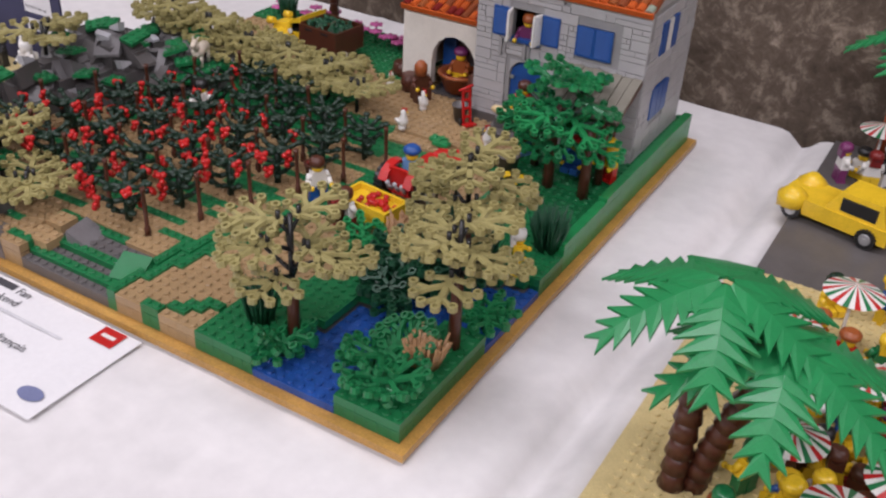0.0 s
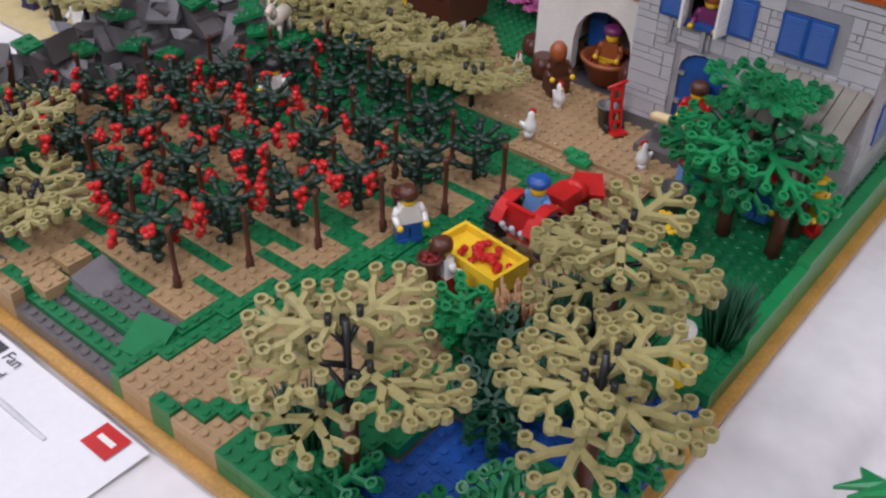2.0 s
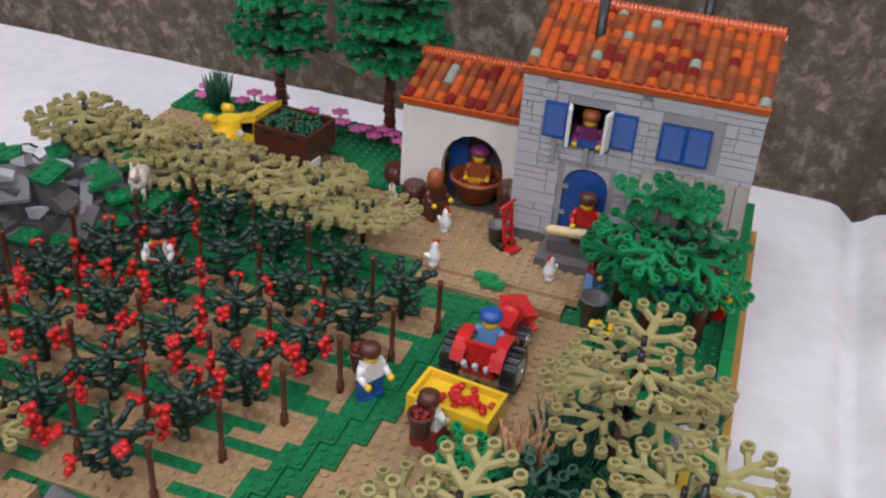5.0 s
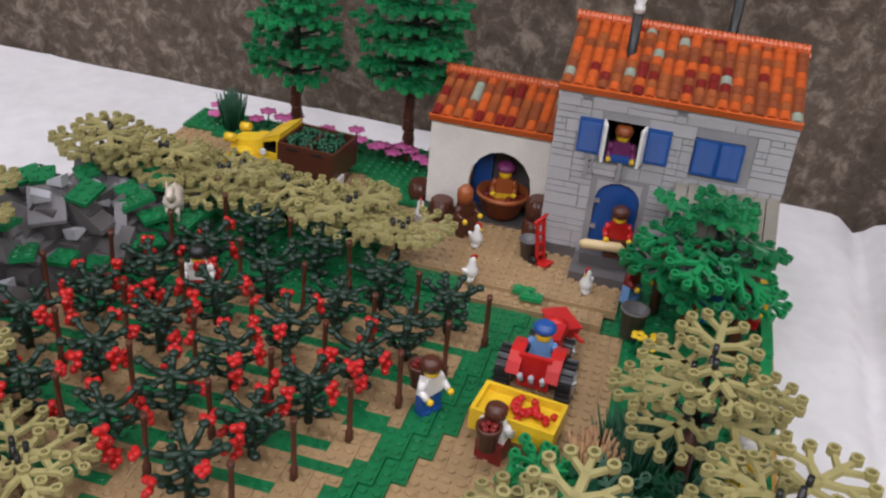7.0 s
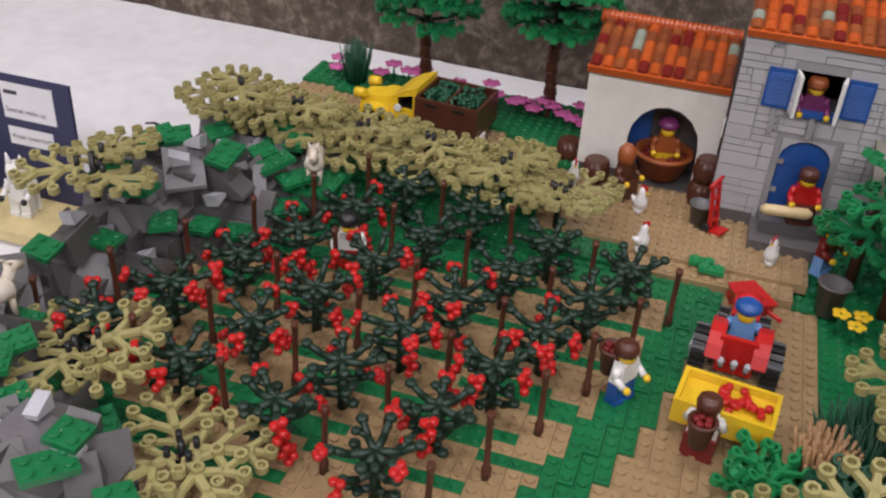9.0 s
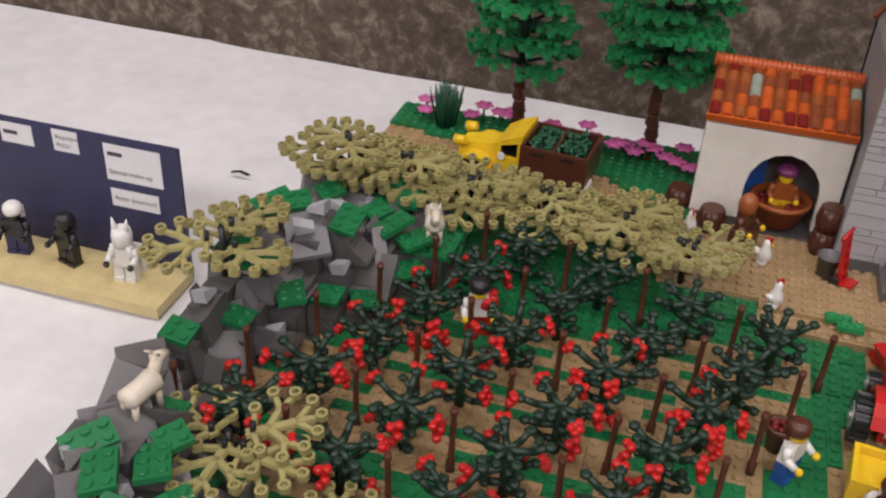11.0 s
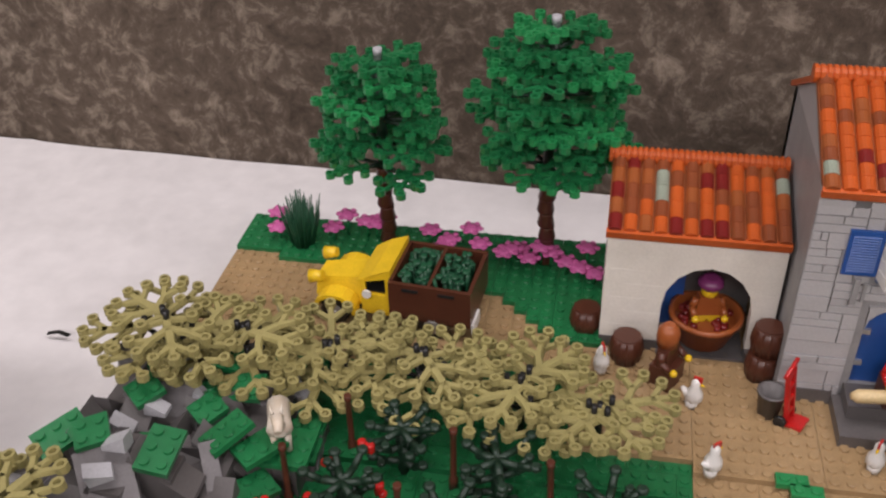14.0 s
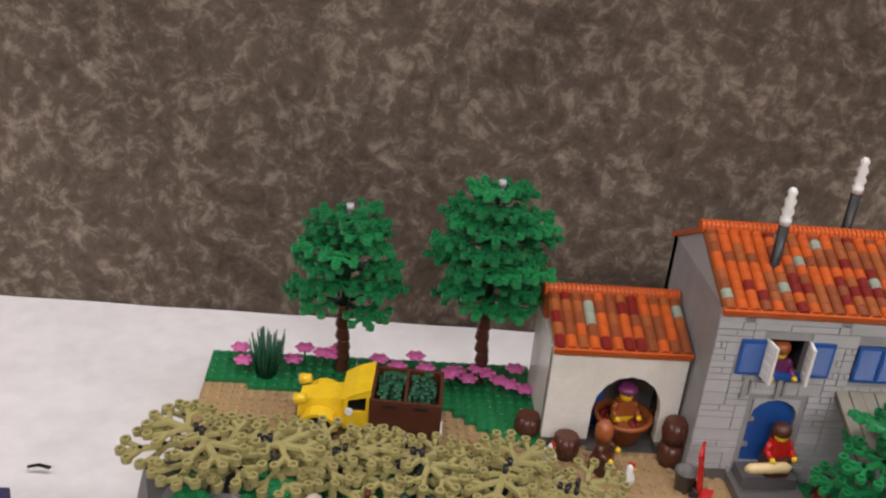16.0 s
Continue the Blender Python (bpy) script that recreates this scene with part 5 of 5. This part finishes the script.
bar(info, -22.0, -55.6, -16.6, -55.3, 0.26, PALE)
words("vignoble français", 1.15, info, at(-17.4, -57.2, 0.26))
bar(info, -20.6, -57.2, -18.0, -56.6, 0.26)
logo = bar(info, -6.9, -52.9, -4.4, -50.9, 0.26, RED, "red_emblem")
bar(logo, -6.4, -52.05, -4.9, -51.65, 0.272, WHITE, "emblem_band")
bar(info, -24.6, -54.6, -21.8, -52.4, 0.26, RED, "red_emblem")
bm = B()
lathe(bm, [(1.0, 0.25), (1.0, 0.27)], 24)
for v in bm.verts:
    v.co = Vector((-5.1 + v.co.x * 1.25, -60.2 + v.co.y * 0.75, v.co.z))
part("oval_emblem", bm, shade("blue_grey_print", (0.16, 0.18, 0.32), 0.7), info, "blue-grey oval emblem")

sign = thing("navy_signboard", "navy card board with white printed labels standing on a tan strip", "sign", at(-2.9, 6.4, 0))
bm = B()
box(bm, -95, -21.6, TABLE + 0.1, -47.3, -21.3, 9.2)
part("card", bm, NAVY, sign)
bm = B()
box(bm, -95, -27.2, TABLE, -47.2, -21.62, -2.0)
part("foot_strip", bm, SAND, sign, "pale tan strip")
for x0, z0, x1, z1, lines in ((-53.9, 5.4, -48.9, 8.6, (("", 7.6), ("Special make up", 6.0))), (-53.8, 3.0, -49.5, 4.6, (("Actor (warrior)", 3.6),)), (-58.5, 7.1, -56.2, 9.0, (("Assistant", 8.2), ("Actor", 7.5))), (-63.4, 7.0, -60.4, 8.8, (("", 7.8),))):
    bm = B()
    box(bm, x0, -21.68, z0, x1, -21.62, z1)
    card = part("label", bm, PAPER, sign)
    for text, z in lines:
        if text:
            words(text, 0.6, card, at(x0 + 0.25, -21.70, z, 90))
        else:
            bm = B()
            box(bm, x0 + 0.3, -21.70, z, x0 + 1.6, -21.685, z + 0.35)
            part("printed_bar", bm, INK, card)
bm = B()
for s in (-1, 1):
    v = [bm.verts.new(p) for p in ((0, 0, 0.3), (s * 0.9, -0.1, 0.1), (s * 1.0, 0.3, 0.08), (0, 0.4, 0.28))]
    bm.faces.new(v)
    w = [bm.verts.new((q.co.x, q.co.y, q.co.z - 0.08)) for q in v]
    bm.faces.new(w[::-1])
    for i in range(4):
        bm.faces.new((v[i], v[(i + 1) % 4], w[(i + 1) % 4], w[i]))
single("black_wing_piece", bm, BLACK, "small black winged piece lying on the cloth", "toy piece", at(-54.8, 2.4, TABLE + 0.1))

# ---- the neighbouring beach model ----
beach = thing("beach_base", "sand-coloured plate of a neighbouring beach model", "baseplate", kind="structure")
bm = B()
box(bm, 35, -75, TABLE, 84, -8, -2.3)
part("sand_plate", bm, SAND, beach)
bm = B()
for i in range(24):
    for j in range(67):
        stud(bm, 36.5 + i, -74.5 + j, -2.3)
tagged(part("sand_studs", bm, SAND, beach), kind="stuff")
bm = B()
box(bm, 37, -8, TABLE, 84, 28, -2.3)
part("road_plate", bm, ROCK, beach)


def palm(x, y, trunks, tops, seed):
    rng = random.Random(seed)
    t = thing("toy_palm", "toy palm with ringed brown trunks and serrated green fronds", "palm", at(x, y, -2.3), group="palms")
    for (bx, by), (tx, ty, tz) in zip(trunks, tops):
        bm = B()
        n = 11
        for i in range(n):
            f0, f1 = i / n, (i + 1) / n
            p0 = Vector((bx + (tx - bx) * f0 ** 1.4, by + (ty - by) * f0 ** 1.4, tz * f0))
            p1 = Vector((bx + (tx - bx) * f1 ** 1.4, by + (ty - by) * f1 ** 1.4, tz * f1))
            tube(bm, p0, p1, 1.05, 0.72, 12)
        part("trunk", bm, BROWN, t)
        turn = rng.uniform(0, 60)
        for i in range(6):
            bm = B()
            length, segs = 8.0, 8
            for s in (1, -1):
                for k in range(segs):
                    ya, yb = 0.4 + length * k / segs, 0.4 + length * (k + 1) / segs
                    w = 2.3 * math.sin(math.pi * min(1, (k + 1.0) / (segs + 1)) ** 0.8) + 0.3
                    za, zb = (0.4 - 0.035 * q * q for q in (ya, yb))
                    v = [bm.verts.new(p) for p in ((0, ya, za + 0.3), (0, yb, zb + 0.3), (s * w, yb + 0.7, zb - 0.1), (s * w * 0.35, ya, za + 0.1))]
                    bm.faces.new(v)
                    q = [bm.verts.new((p.co.x, p.co.y, p.co.z - 0.22)) for p in v]
                    bm.faces.new(q[::-1])
                    for a in range(4):
                        bm.faces.new((v[a], v[(a + 1) % 4], q[(a + 1) % 4], q[a]))
            part("frond", bm, BGREEN, t, "", at(tx, ty, tz, -8, 0, turn + 60 * i))


palm(40.6, -40.0, [(-0.6, 0.0), (0.8, 0.8)], [(-0.4, 1.2, 16.4), (4.6, 0.2, 14.0)], 4)
palm(44.0, 22.0, [(0, 0)], [(0.5, 0.5, 17.0)], 5)


def parasol(x, y, z, r=2.6):
    t = thing("parasol", "white toy parasol with red and green stripes", "parasol", at(x, y, z), group="beach parasols")
    bm = B()
    tube(bm, (0, 0, 0), (0, 0, 5.6), 0.16, 0.16, 8)
    part("pole", bm, WHITE, t)
    bm = B()
    n = 32
    top = bm.verts.new((0, 0, 6.3))
    rim = [bm.verts.new((r * math.cos(2 * math.pi * i / n), r * math.sin(2 * math.pi * i / n), 5.3)) for i in range(n)]
    low = bm.verts.new((0, 0, 6.1))
    for i in range(n):
        f = bm.faces.new((top, rim[i], rim[(i + 1) % n]))
        f.material_index = (0, 1, 0, 2)[i % 4]
        bm.faces.new((low, rim[(i + 1) % n], rim[i]))
    part("canopy", bm, [WHITE, RED, GREEN], t)


for px, py in ((46.5, -36.5), (46.5, -15.5), (54.0, -37.0), (51.0, -42.0), (49.5, -27.0), (42.4, 21.5), (57.0, -20.0), (55.4, -27.5), (48.0, -46.5), (43.6, -24.0)):
    parasol(px, py, -2.3)
crowd = [(38.5, -30.5, BLUE, YELLOW), (44.0, -43.5, NOUGAT, NOUGAT), (48.4, -33.5, PURPLE, BLACK), (49.8, -31.6, YELLOW, BLACK), (51.5, -35.0, DRED, BROWN), (47.8, -40.0, YELLOW, YELLOW), (53.0, -30.5, BROWN, YELLOW), (47.5, -23.5, WHITE, BROWN), (52.4, -25.0, RED, BLUE), (55.5, -33.0, YELLOW, GREEN), (44.6, -10.8, YELLOW, DGREEN), (49.0, -9.6, BLUE, YELLOW), (39.6, 17.0, WHITE, PURPLE), (41.4, 18.6, WHITE, BLACK), (42.8, 16.8, WHITE, DRED), (44.2, 19.0, BLACK, WHITE), (50.4, -18.2, WHITE, YELLOW), (53.6, -12.4, RED, WHITE)]
rng = random.Random(21)
tints = [YELLOW, WHITE, NOUGAT, PURPLE, RED, BLUE, BROWN, GREEN, YELLOW, SAND]
crowd += [(44.5 + 2.6 * (q % 6) + rng.uniform(-0.6, 0.6), -44.0 + 5.0 * (q // 6) + rng.uniform(-1.4, 1.4), rng.choice(tints), rng.choice(tints)) for q in range(36)]
for n, (px, py, a, b) in enumerate(crowd):
    figure(px, py, -2.3, 40 * n, a, YELLOW if n % 3 else b, b, "small toy figure on the neighbouring model", hat="cap" if n % 2 else "hair", sit=n % 3 == 1)
car = thing("yellow_car", "yellow rounded toy car on the grey road plate", "car", at(41.8, 6.2, -2.3, 0, 0, -14))
bm = B()
box(bm, -6, -2.6, 0.9, 6, 2.6, 2.6)
v = [bm.verts.new(p) for p in ((-1.0, -2.4, 2.6), (5.6, -2.4, 2.6), (5.6, 2.4, 2.6), (-1.0, 2.4, 2.6), (0.2, -2.0, 4.8), (4.6, -2.0, 4.8), (4.6, 2.0, 4.8), (0.2, 2.0, 4.8))]
for f in ((3, 2, 1, 0), (4, 5, 6, 7), (0, 1, 5, 4), (1, 2, 6, 5), (2, 3, 7, 6), (3, 0, 4, 7)):
    bm.faces.new([v[i] for i in f])
part("body", bm, YELLOW, car)
for s in (-1, 1):
    bm = B()
    lathe(bm, [(0.3, 0.8), (1.5, 1.4), (1.6, 2.6), (0.5, 3.5)], 12, -4.6, s * 2.2)
    part("mudguard", bm, YELLOW, car)
    bm = B()
    box(bm, 0.6, s * 2.28 - 0.1, 2.9, 4.4, s * 2.28 + 0.1, 4.3)
    part("window", bm, BLACK, car)
    for x in (-4.2, 4.0):
        axle = part("wheel", B(), BLACK, car)
        axle.matrix_basis = at(x, s * 2.5, 1.1, 0, 0, 90)
        wheel(axle, 0, 0, 0, 1.1, 0.8, STEEL)
bm = B()
lathe(bm, [(0.8, -2.3), (0.8, 14)], 10)
single("orange_post", bm, ORANGE, "orange round post of the neighbouring model", "post", at(42.6, 25.5))
bm = B()
for k in range(14):
    box(bm, 0, 0, k * 1.2 - 2.3, 12, 1.0, k * 1.2 - 1.2)
single("grey_facade", bm, GREY, "grey brick facade of the neighbouring model", "facade", at(44.4, 25.0))

# ---- ground pieces ----
lay_ground()
